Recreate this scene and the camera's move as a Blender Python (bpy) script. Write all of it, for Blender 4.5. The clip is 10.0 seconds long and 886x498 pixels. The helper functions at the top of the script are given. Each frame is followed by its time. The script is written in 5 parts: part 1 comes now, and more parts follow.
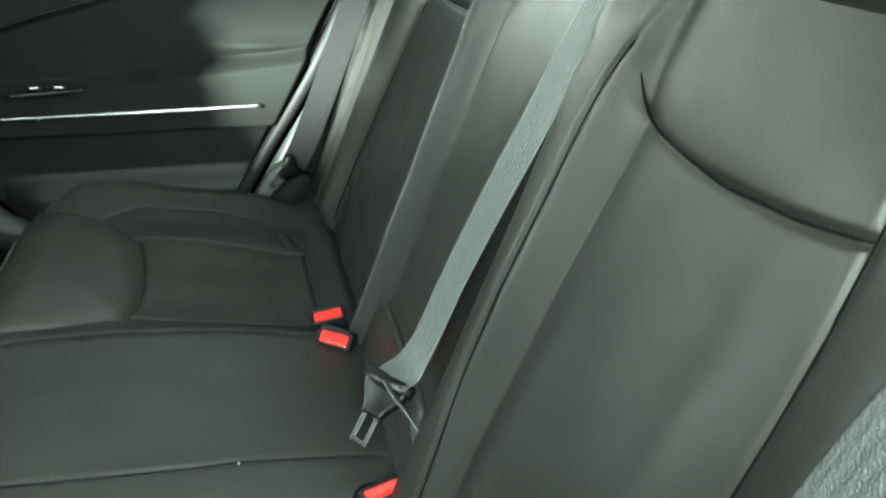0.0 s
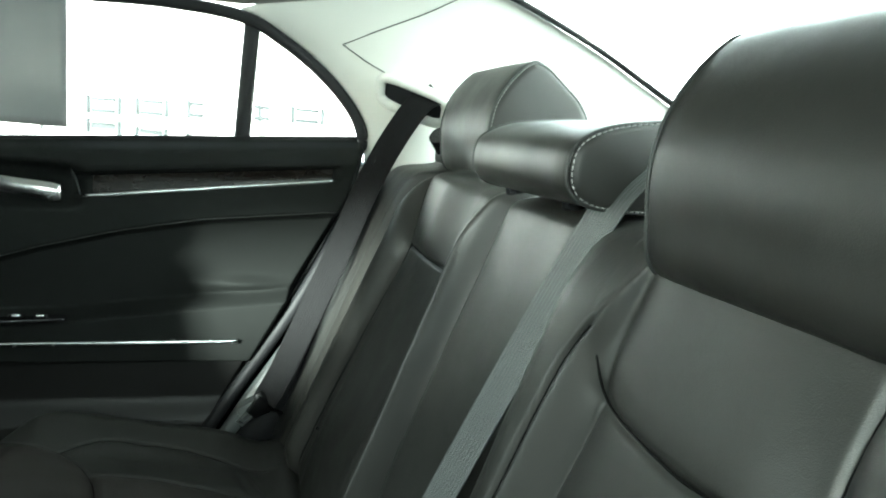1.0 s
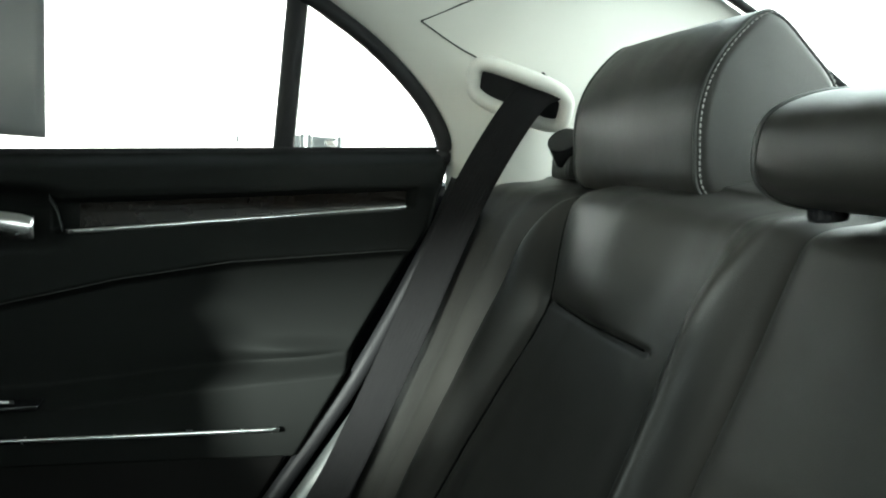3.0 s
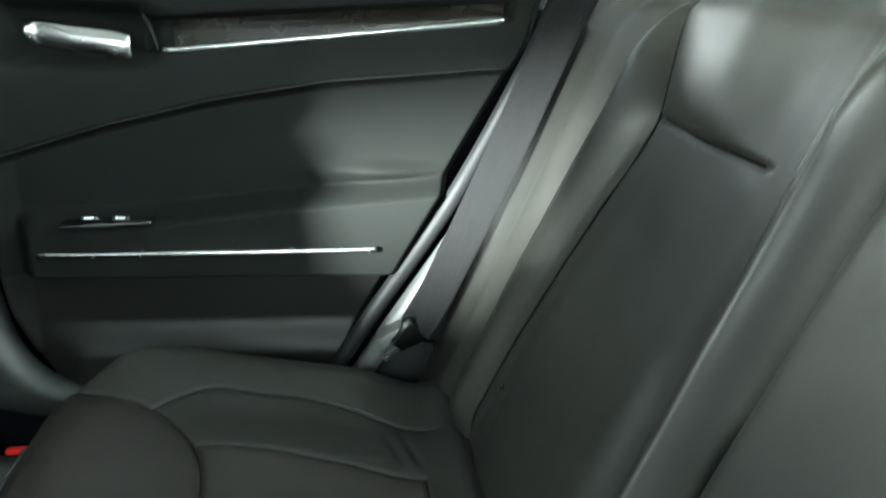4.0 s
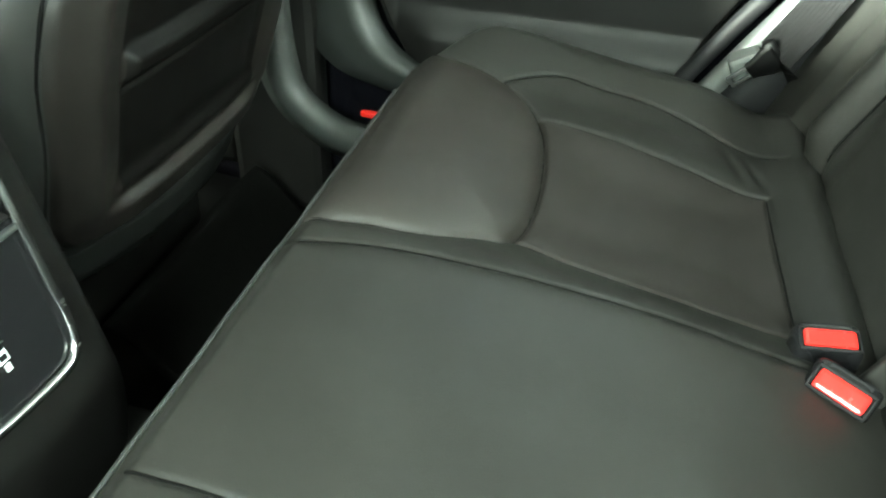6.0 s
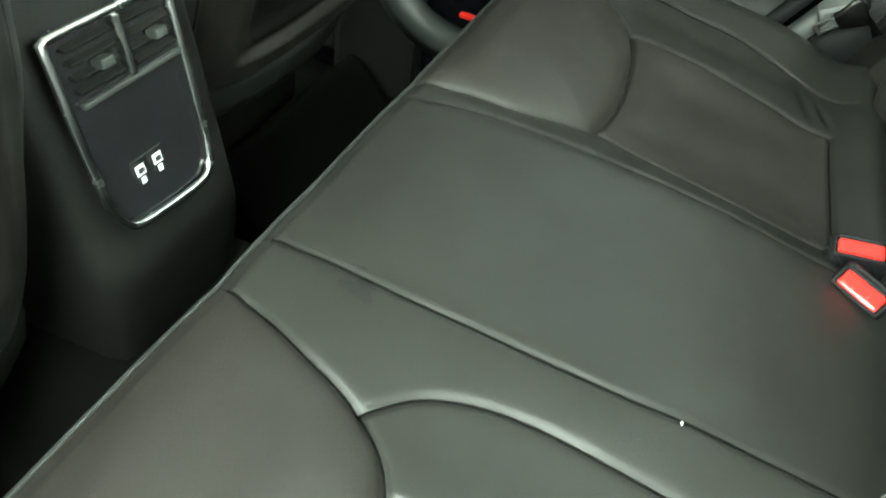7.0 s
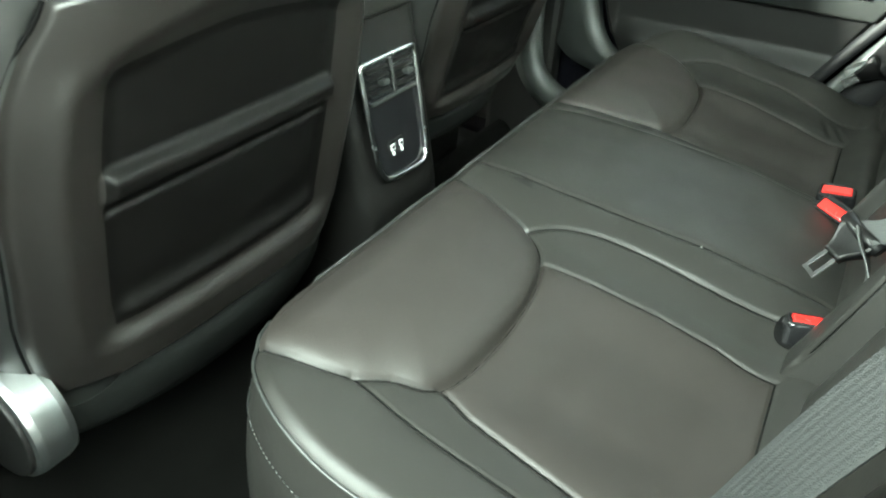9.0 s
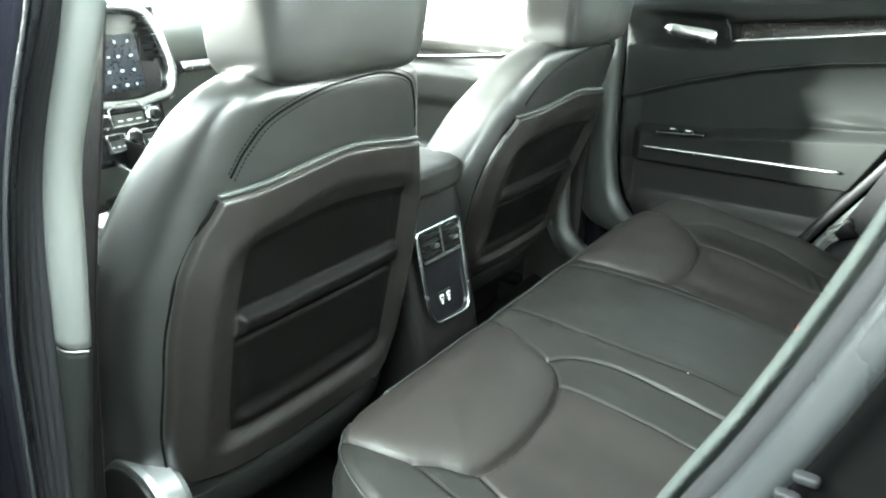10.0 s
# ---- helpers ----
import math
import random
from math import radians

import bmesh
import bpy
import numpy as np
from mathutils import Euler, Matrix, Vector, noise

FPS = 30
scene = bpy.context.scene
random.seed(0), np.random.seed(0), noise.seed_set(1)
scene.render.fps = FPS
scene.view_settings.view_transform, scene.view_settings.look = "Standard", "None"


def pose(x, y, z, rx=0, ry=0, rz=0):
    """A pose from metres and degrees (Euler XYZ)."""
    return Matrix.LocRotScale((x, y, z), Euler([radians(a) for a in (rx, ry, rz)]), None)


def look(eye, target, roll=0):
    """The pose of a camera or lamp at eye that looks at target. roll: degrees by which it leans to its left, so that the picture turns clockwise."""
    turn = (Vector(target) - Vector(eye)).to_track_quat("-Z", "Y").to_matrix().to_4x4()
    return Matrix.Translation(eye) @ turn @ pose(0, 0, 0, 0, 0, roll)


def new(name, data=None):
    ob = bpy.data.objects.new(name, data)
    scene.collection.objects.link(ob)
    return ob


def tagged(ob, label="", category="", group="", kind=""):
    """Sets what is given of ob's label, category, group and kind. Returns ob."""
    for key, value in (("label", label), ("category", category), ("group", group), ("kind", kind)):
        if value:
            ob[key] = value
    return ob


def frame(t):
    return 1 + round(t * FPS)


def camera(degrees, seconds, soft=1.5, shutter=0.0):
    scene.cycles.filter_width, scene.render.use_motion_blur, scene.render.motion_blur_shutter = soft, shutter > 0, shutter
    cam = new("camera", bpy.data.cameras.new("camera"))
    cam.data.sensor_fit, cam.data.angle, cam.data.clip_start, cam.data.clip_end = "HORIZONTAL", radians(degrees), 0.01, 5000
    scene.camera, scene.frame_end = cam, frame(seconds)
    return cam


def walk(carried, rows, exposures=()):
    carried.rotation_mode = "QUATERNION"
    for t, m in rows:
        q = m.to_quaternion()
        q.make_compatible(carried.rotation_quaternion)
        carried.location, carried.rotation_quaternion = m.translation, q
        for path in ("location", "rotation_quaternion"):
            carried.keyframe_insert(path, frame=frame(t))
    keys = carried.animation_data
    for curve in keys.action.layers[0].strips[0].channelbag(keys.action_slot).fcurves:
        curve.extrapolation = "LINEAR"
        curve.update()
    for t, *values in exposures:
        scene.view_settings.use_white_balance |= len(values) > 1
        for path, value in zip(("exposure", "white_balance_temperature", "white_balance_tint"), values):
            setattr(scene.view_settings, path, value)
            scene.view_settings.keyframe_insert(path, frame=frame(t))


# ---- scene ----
cam = camera(62.0, 10.0, soft=1.9, shutter=0.2)
PATH = [
    (0, (-0.6425, 0.2855, 0.899), (1.0836, -0.2023, 0.0144), 1.74),
    (0.5, (-0.6361, 0.2769, 0.9151), (1.2085, -0.2582, 0.3571), 2.99),
    (1, (-0.6537, 0.282, 0.9325), (1.2412, -0.2825, 0.6317), 4.61),
    (1.5, (-0.7015, 0.362, 0.9475), (1.1549, -0.3221, 0.6546), 6.46),
    (2, (-0.5446, 0.313, 0.9123), (1.3325, -0.3373, 0.6804), 5.57),
    (3.5, (-0.2422, 0.3114, 0.8966), (1.6849, -0.0911, 0.5446), 3.17),
    (4, (-0.2528, 0.3137, 0.8769), (1.6061, 0.0178, 0.201), 2.68),
    (4.5, (-0.2612, 0.3229, 0.7974), (1.5288, 0.1325, -0.0741), 1.34),
    (5, (-0.2581, 0.3542, 0.782), (1.4259, 0.3013, -0.2956), 0.5),
    (5.5, (-0.2646, 0.3869, 0.779), (1.3545, 0.524, -0.3872), 0.89),
    (6, (-0.2937, 0.393, 0.7683), (1.2844, 0.7476, -0.4317), 2.95),
    (7.5, (-0.5207, 0.39, 0.7828), (0.8867, 0.7892, -0.581), 11.11),
    (8, (-0.6618, 0.3515, 0.8143), (0.8078, 0.7725, -0.4752), 11.32),
    (8.5, (-0.7408, 0.3051, 0.8221), (0.7213, 0.9136, -0.3993), 7.42),
    (9, (-0.8312, 0.2353, 0.8501), (0.6278, 1.0437, -0.2535), 3.44),
    (9.5, (-0.9259, 0.2041, 0.9067), (0.599, 1.1551, 0.029), 2.45),
    (10, (-1.0139, 0.1144, 0.9434), (0.5335, 1.1466, 0.2084), 1.02),
]
# time, exposure, white balance temperature and tint
EXPOSURE = [(0.0, 4.1, 6050, -16), (0.5, 3.8, 6050, -14), (1.0, 3.1, 6050, -12), (1.5, 2.4, 6150, -9), (2.2, 2.2, 6200, -8), (3.5, 2.15, 6200, -7),
            (4.0, 3.9, 5950, -8), (4.5, 4.5, 6100, -10), (5.0, 4.85, 6350, -13), (5.5, 4.9, 6450, -15), (6.0, 4.9, 6500, -15), (7.5, 4.65, 6600, -13), (8.5, 4.5, 6650, -11),
            (9.0, 4.7, 6450, -12), (9.5, 4.85, 6250, -6), (10.0, 4.65, 6150, -6)]
walk(cam, [(t, look(e, g, r)) for t, e, g, r in PATH], exposures=EXPOSURE)

CX = 0.01                                     # the car's middle line

# ---- light: hazy day, a low veiled sun ahead on the open side ----
SUN_SIDE, SUN_AHEAD, SUN_UP = -0.98, 1.0, 0.262
world = bpy.data.worlds.new("sky")
scene.world = world
world.use_nodes = True
wt = world.node_tree
sky = wt.nodes.new("ShaderNodeTexSky")
sky.sky_type, sky.sun_disc = "NISHITA", False
sky.sun_elevation = math.atan2(SUN_UP, math.hypot(SUN_SIDE, SUN_AHEAD))
sky.sun_rotation = math.atan2(SUN_SIDE, SUN_AHEAD) % (2 * math.pi)
sky.air_density, sky.dust_density, sky.ozone_density = 1.0, 1.0, 0.6
haze = wt.nodes.new("ShaderNodeHueSaturation")                     # a hazy, nearly white sky
haze.inputs["Saturation"].default_value = 0.30
wt.links.new(sky.outputs["Color"], haze.inputs["Color"])
wt.links.new(haze.outputs["Color"], wt.nodes["Background"].inputs["Color"])
wt.nodes["Background"].inputs["Strength"].default_value = 0.11
sun = new("sun", bpy.data.lights.new("sun", "SUN"))
sun.data.energy, sun.data.angle, sun.data.color = 5.0, radians(5), (1.0, 0.98, 0.95)
sun.matrix_world = look((SUN_SIDE * 10, SUN_AHEAD * 10, SUN_UP * 10), (0, 0, 0))

def sky_fill(name, at, target, size, watts, spread=180):
    """An added area lamp that tops up the sky's light at one of the car's openings."""
    lamp = new(name, bpy.data.lights.new(name, "AREA"))
    lamp.data.shape, lamp.data.size, lamp.data.size_y = "RECTANGLE", size[0], size[1]
    lamp.data.energy, lamp.data.color = watts, (0.97, 1.0, 0.99)
    lamp.data.spread = radians(spread)
    lamp.matrix_world = look(at, target)
    return lamp


# added fill lamps, aimed to brighten seats, backrests and dash
sky_fill("door_opening_light", (-0.92, 0.44, 1.10), (-0.30, 0.34, 0.42), (0.55, 0.45), 1.15, 125)
sky_fill("rear_window_light", (CX, -0.46, 1.085), (CX, -0.08, 0.165), (1.10, 0.68), 2.8)
sky_fill("windscreen_light", (CX, 1.98, 1.05), (CX, 1.20, 0.50), (1.15, 0.50), 4.0)
sky_fill("driver_window_light", (-0.77, 1.28, 1.00), (0.10, 1.12, 0.72), (0.62, 0.18), 0.15)

# ---- materials ----
def material(name, color, rough=0.5, metal=0.0, grain=0.0, grain_scale=300.0, mottle=0.12, mottle_scale=6.0,
             bump=0.0, cells=False, spec=0.5, alpha=1.0, emit=0.0, transmission=0.0, wear=0.0, coat=0.0):
    """Principled surface with fine relief (grain), mottled colour and uneven gloss."""
    m = bpy.data.materials.new(name)
    m.use_nodes = True
    nt = m.node_tree
    b = nt.nodes["Principled BSDF"]
    b.inputs["Base Color"].default_value = (*color, 1)
    b.inputs["Roughness"].default_value = rough
    b.inputs["Metallic"].default_value = metal
    b.inputs["Specular IOR Level"].default_value = spec
    b.inputs["Coat Weight"].default_value = coat
    if transmission:
        b.inputs["Transmission Weight"].default_value = transmission
        b.inputs["IOR"].default_value = 1.02
    if emit:
        b.inputs["Emission Color"].default_value = (*color, 1)
        b.inputs["Emission Strength"].default_value = emit
    co = nt.nodes.new("ShaderNodeTexCoord")
    if mottle:
        n1 = nt.nodes.new("ShaderNodeTexNoise")
        n1.inputs["Scale"].default_value = mottle_scale
        n1.inputs["Detail"].default_value = 6
        nt.links.new(co.outputs["Object"], n1.inputs["Vector"])
        mix = nt.nodes.new("ShaderNodeMix")
        mix.data_type = "RGBA"
        mix.inputs["A"].default_value = (*(c * (1 - mottle * 1.6) for c in color), 1)
        mix.inputs["B"].default_value = (*(min(1, c * (1 + mottle * 1.6)) for c in color), 1)
        nt.links.new(n1.outputs["Fac"], mix.inputs["Factor"])
        nt.links.new(mix.outputs["Result"], b.inputs["Base Color"])
        mr = nt.nodes.new("ShaderNodeMapRange")
        mr.inputs["From Min"].default_value, mr.inputs["From Max"].default_value = 0.3, 0.7
        mr.inputs["To Min"].default_value = max(0.03, rough - 0.06 - wear)
        mr.inputs["To Max"].default_value = min(1.0, rough + 0.06 + wear)
        n3 = nt.nodes.new("ShaderNodeTexNoise")
        n3.inputs["Scale"].default_value = mottle_scale * 2.7
        n3.inputs["Detail"].default_value = 5
        nt.links.new(co.outputs["Object"], n3.inputs["Vector"])
        nt.links.new(n3.outputs["Fac"], mr.inputs["Value"])
        nt.links.new(mr.outputs["Result"], b.inputs["Roughness"])
    if grain:
        if cells:
            n2 = nt.nodes.new("ShaderNodeTexVoronoi")
            out = n2.outputs["Distance"]
        else:
            n2 = nt.nodes.new("ShaderNodeTexNoise")
            n2.inputs["Detail"].default_value = 4
            out = n2.outputs["Fac"]
        n2.inputs["Scale"].default_value = grain_scale
        nt.links.new(co.outputs["Object"], n2.inputs["Vector"])
        n4 = nt.nodes.new("ShaderNodeTexNoise")
        n4.inputs["Scale"].default_value = 22.0
        n4.inputs["Detail"].default_value = 3
        nt.links.new(co.outputs["Object"], n4.inputs["Vector"])
        b1 = nt.nodes.new("ShaderNodeBump")
        b1.inputs["Strength"].default_value = grain
        b1.inputs["Distance"].default_value = 0.0006
        nt.links.new(out, b1.inputs["Height"])
        b2 = nt.nodes.new("ShaderNodeBump")
        b2.inputs["Strength"].default_value = bump
        b2.inputs["Distance"].default_value = 0.006
        nt.links.new(n4.outputs["Fac"], b2.inputs["Height"])
        nt.links.new(b1.outputs["Normal"], b2.inputs["Normal"])
        nt.links.new(b2.outputs["Normal"], b.inputs["Normal"])
    return m


LEATHER = material("black_leather", (0.0162, 0.0157, 0.0142), 0.42, grain=0.18, grain_scale=1300, cells=True, mottle=0.15, bump=0.12, spec=0.35)
SMOOTH = material("smooth_black_leather", (0.0140, 0.0143, 0.0135), 0.36, grain=0.08, grain_scale=900, mottle=0.06, bump=0.03, spec=0.85)
INSERT = material("perforated_black_leather", (0.0182, 0.0155, 0.0138), 0.52, grain=0.24, grain_scale=1100, cells=True, mottle=0.15, bump=0.12, spec=0.40)
PLASTIC = material("black_grained_plastic", (0.0075, 0.0072, 0.0068), 0.46, grain=0.25, grain_scale=900, cells=True, mottle=0.08, spec=0.28)
SOFTBLACK = material("soft_black_panel", (0.0105, 0.0112, 0.0106), 0.60, grain=0.2, grain_scale=1300, cells=True, mottle=0.08, bump=0.05, spec=0.06)
# pocket recess and its roll, darker than the back shell
POCKET = material("darker_pocket_surface", (0.0032, 0.0029, 0.0027), 0.48, grain=0.3, grain_scale=900, cells=True, mottle=0.1, spec=0.15)
SHELL = material("brown_black_seat_shell_plastic", (0.0118, 0.0103, 0.0094), 0.37, grain=0.12, grain_scale=900, mottle=0.06, bump=0.03, spec=0.55)
GLOSS = material("gloss_black_plastic", (0.010, 0.010, 0.011), 0.18, mottle=0.05)
MOULDED = material("dark_moulded_plastic", (0.0035, 0.0035, 0.0037), 0.34, mottle=0.06, spec=0.3)
RUBBER = material("black_rubber", (0.010, 0.010, 0.011), 0.6, spec=0.2, grain=0.2, grain_scale=500)
# The belts share one grey webbing; this copy is darkened for the shaded far belt.
WEB = material("webbing_dark_in_shade", (0.0042, 0.0040, 0.0044), 0.66, spec=0.10, mottle=0.1, mottle_scale=40, grain=0.6, grain_scale=950, cells=True)
CHROME = material("satin_chrome", (0.72, 0.73, 0.73), 0.22, metal=1.0, mottle=0.04, mottle_scale=30)
STEEL = material("bright_steel", (0.50, 0.50, 0.50), 0.42, metal=1.0, mottle=0.06, mottle_scale=40)
RED = material("red_plastic", (0.62, 0.022, 0.020), 0.22, mottle=0.06, mottle_scale=60)
WOOD = material("dark_wood_trim", (0.008, 0.006, 0.0045), 0.24, mottle=0.5, mottle_scale=26, coat=0.4)
CLOTH = material("light_grey_trim", (0.58, 0.575, 0.535), 0.72, grain=0.4, grain_scale=700, mottle=0.05)
HEADLINER = material("grey_headliner_fabric", (0.58, 0.57, 0.53), 0.9, grain=0.6, grain_scale=1400, mottle=0.05)
GREY = material("mid_grey_plastic", (0.034, 0.037, 0.035), 0.45, grain=0.3, grain_scale=900, mottle=0.08)
PALE = material("pale_grey_plastic", (0.075, 0.079, 0.076), 0.45, grain=0.3, grain_scale=900, mottle=0.06)
# dash leather paled to put the windscreen's daylight into its colour
DASH = material("windscreen_lit_dash_leather", (0.060, 0.064, 0.058), 0.5, grain=0.2, grain_scale=1200, cells=True, mottle=0.08)
SATIN = material("satin_silver_plastic", (0.30, 0.31, 0.31), 0.42, metal=1.0, mottle=0.04, mottle_scale=30)
TEXTURED = material("grey_textured_trim", (0.030, 0.034, 0.032), 0.75, grain=0.8, grain_scale=330, cells=True, mottle=0.1, spec=0.15)
SILL = material("light_grey_body_trim", (0.085, 0.09, 0.088), 0.5, mottle=0.06)
CARPET = material("black_carpet", (0.003, 0.003, 0.0027), 0.95, grain=1.0, grain_scale=900, mottle=0.3, mottle_scale=30, spec=0.05)
PAINT = material("black_car_paint", (0.005, 0.005, 0.007), 0.10, mottle=0.03, spec=0.32)
# body black, dulled and darkened so that shade sits in the jamb's colour
JAMB = material("shade_darkened_jamb_paint", (0.0012, 0.0012, 0.0012), 0.80, mottle=0.5, mottle_scale=18, spec=0.04)
FLANGE = material("glossy_dark_flange_paint", (0.020, 0.021, 0.022), 0.30, mottle=0.05, coat=0.15)
PAPER = material("grey_window_paper", (0.16, 0.165, 0.165), 0.8, mottle=0.05)
WHITE = material("white_print", (0.75, 0.76, 0.76), 0.5, mottle=0.03)
STITCH = material("grey_thread", (0.20, 0.20, 0.195), 0.55, mottle=0.05)
PIPING = material("leather_piping", (0.018, 0.019, 0.018), 0.48, grain=0.2, grain_scale=900, mottle=0.08)
WALL = material("white_wall", (0.82, 0.82, 0.82), 0.8, mottle=0.03, mottle_scale=0.6)
GROUND = material("dark_grey_concrete", (0.075, 0.074, 0.070), 0.85, grain=0.6, grain_scale=30, mottle=0.15, mottle_scale=0.8)
DARKWALL = material("grey_blocker_wall", (0.12, 0.12, 0.12), 0.85, grain=0.5, grain_scale=60, mottle=0.1, mottle_scale=2)
SIGN = material("dark_grey_sign_shapes", (0.035, 0.04, 0.042), 0.5, mottle=0.05)
SCREEN = material("lit_screen", (0.006, 0.009, 0.016), 0.30, mottle=0.4, mottle_scale=60, emit=0.03)
ICON = material("lit_display_mark", (0.55, 0.62, 0.68), 0.4, mottle=0, emit=0.05)
GLASS = material("clear_glass", (1, 1, 1), 0.0, mottle=0, transmission=1.0, spec=0.35)
# dark thread colour, used as well to paint shade into seams and joints
SEAM = material("dark_thread_and_shade", (0.004, 0.004, 0.004), 0.85, mottle=0.1, mottle_scale=60, spec=0.05)
STAIN = material("dark_leather_stain", (0.0035, 0.0032, 0.003), 0.6, mottle=0.2, mottle_scale=60)


# ---- building helpers ----
def curve(x, xs, ys, w=0.022):
    """A table read with its corners rounded off."""
    x = np.asarray(x, float)
    return sum(np.interp(x + k * w, xs, ys) for k in np.linspace(-1, 1, 7)) / 7


def smooth(a, b, x):
    t = np.clip((np.asarray(x, float) - a) / (b - a), 0, 1)
    return t * t * (3 - 2 * t)


def sup(a, e):
    """A cosine squared off towards a rounded box."""
    return np.sign(np.cos(a)) * np.abs(np.cos(a)) ** e


def sus(a, e):
    return np.sign(np.sin(a)) * np.abs(np.sin(a)) ** e


def thing(name, label, category, group="", kind="", at=(0, 0, 0)):
    ob = new(name)
    ob.location = at
    return tagged(ob, label, category, group, kind)


def put(name, verts, faces, mat, parent=None, label="", flat=False):
    me = bpy.data.meshes.new(name)
    me.from_pydata([tuple(map(float, v)) for v in verts], [], [tuple(map(int, f)) for f in faces])
    me.materials.append(mat)
    if not flat:
        me.polygons.foreach_set("use_smooth", [True] * len(me.polygons))
    me.update()
    ob = new(name, me)
    if parent:
        ob.parent = parent
        chain, p = Matrix(), parent
        while p:
            chain = p.matrix_basis @ chain
            p = p.parent
        ob.matrix_parent_inverse = Matrix()
        ob.matrix_basis = chain.inverted()
    if label:
        ob["label"] = label
    return ob


def part(name, bm, mat, parent=None, label="", flat=False):
    bm.normal_update()
    v = [tuple(x.co) for x in bm.verts]
    for i, x in enumerate(bm.verts):
        x.index = i
    f = [[x.index for x in face.verts] for face in bm.faces]
    bm.free()
    return put(name, v, f, mat, parent, label, flat)


def grid_faces(nu, nv, wrap_u=False):
    i, j = np.meshgrid(np.arange(nu if wrap_u else nu - 1), np.arange(nv - 1), indexing="ij")
    a = i * nv + j
    b = ((i + 1) % nu) * nv + j
    return np.stack([a, b, b + 1, a + 1], -1).reshape(-1, 4)


def sheet(name, P, mat, parent=None, label="", flip=False, thick=0.0):
    """A surface from an array of points (nu, nv, 3); thick: a solid plate of that thickness."""
    nu, nv = P.shape[:2]
    F = grid_faces(nu, nv)
    if flip:
        F = F[:, ::-1]
    V = P.reshape(-1, 3)
    if thick:
        du = np.gradient(P, axis=0)
        dv = np.gradient(P, axis=1)
        N = np.cross(du, dv)
        N /= np.maximum(np.linalg.norm(N, axis=-1, keepdims=True), 1e-9)
        if flip:
            N = -N
        V2 = (P - N * thick).reshape(-1, 3)
        n = nu * nv
        rim = [i * nv for i in range(nu)] + [(nu - 1) * nv + j for j in range(1, nv)] \
            + [i * nv + nv - 1 for i in range(nu - 2, -1, -1)] + [j for j in range(nv - 2, 0, -1)]
        side = [(rim[k], rim[(k + 1) % len(rim)], rim[(k + 1) % len(rim)] + n, rim[k] + n) for k in range(len(rim))]
        if not flip:
            side = [s[::-1] for s in side]
        V = np.vstack([V, V2])
        F = np.vstack([F, F[:, ::-1] + n, np.array(side)])
    return put(name, V, F, mat, parent, label)


def split_sheet(P, classes, names, mats, parent, labels=None):
    """One surface cut into the sewn panels that its classes name."""
    nu, nv = P.shape[:2]
    F = grid_faces(nu, nv)
    V = P.reshape(-1, 3)
    cl = classes.reshape(-1)[F[:, 0]]
    N = np.cross(np.gradient(P, axis=0), np.gradient(P, axis=1)).reshape(-1, 3)
    N /= np.maximum(np.linalg.norm(N, axis=1, keepdims=True), 1e-12)
    made = {}
    for k, nm in enumerate(names):
        sel = F[cl == k]
        if not len(sel):
            continue
        used, inv = np.unique(sel, return_inverse=True)
        made[k] = put(nm, V[used], inv.reshape(-1, 4), mats[k], parent, (labels or {}).get(k, ""))
        made[k].data.normals_split_custom_set_from_vertices([tuple(map(float, v)) for v in N[used]])
    return made


def inside(poly, x, y):
    c = np.zeros(x.shape, bool)
    n = len(poly)
    for i in range(n):
        (x1, y1), (x2, y2) = poly[i], poly[(i + 1) % n]
        if y1 == y2:
            continue
        hit = ((y1 > y) != (y2 > y)) & (x < (x2 - x1) * (y - y1) / (y2 - y1) + x1)
        c ^= hit
    return c


def dist(line, x, y):
    d = np.full(x.shape, 9.0)
    for (x1, y1), (x2, y2) in zip(line[:-1], line[1:]):
        dx, dy = x2 - x1, y2 - y1
        t = np.clip(((x - x1) * dx + (y - y1) * dy) / max(dx * dx + dy * dy, 1e-12), 0, 1)
        d = np.minimum(d, np.hypot(x - x1 - t * dx, y - y1 - t * dy))
    return d


def spline(points, n=12):
    """A smooth open curve through a few points."""
    p = [np.array(q, float) for q in points]
    p = [2 * p[0] - p[1]] + p + [2 * p[-1] - p[-2]]
    out = []
    for a, b, c, d in zip(p, p[1:], p[2:], p[3:]):
        for k in range(n):
            t = k / n
            out.append(0.5 * (2 * b + (c - a) * t + (2 * a - 5 * b + 4 * c - d) * t * t + (3 * b - a - 3 * c + d) * t ** 3))
    out.append(p[-2])
    return np.array(out)


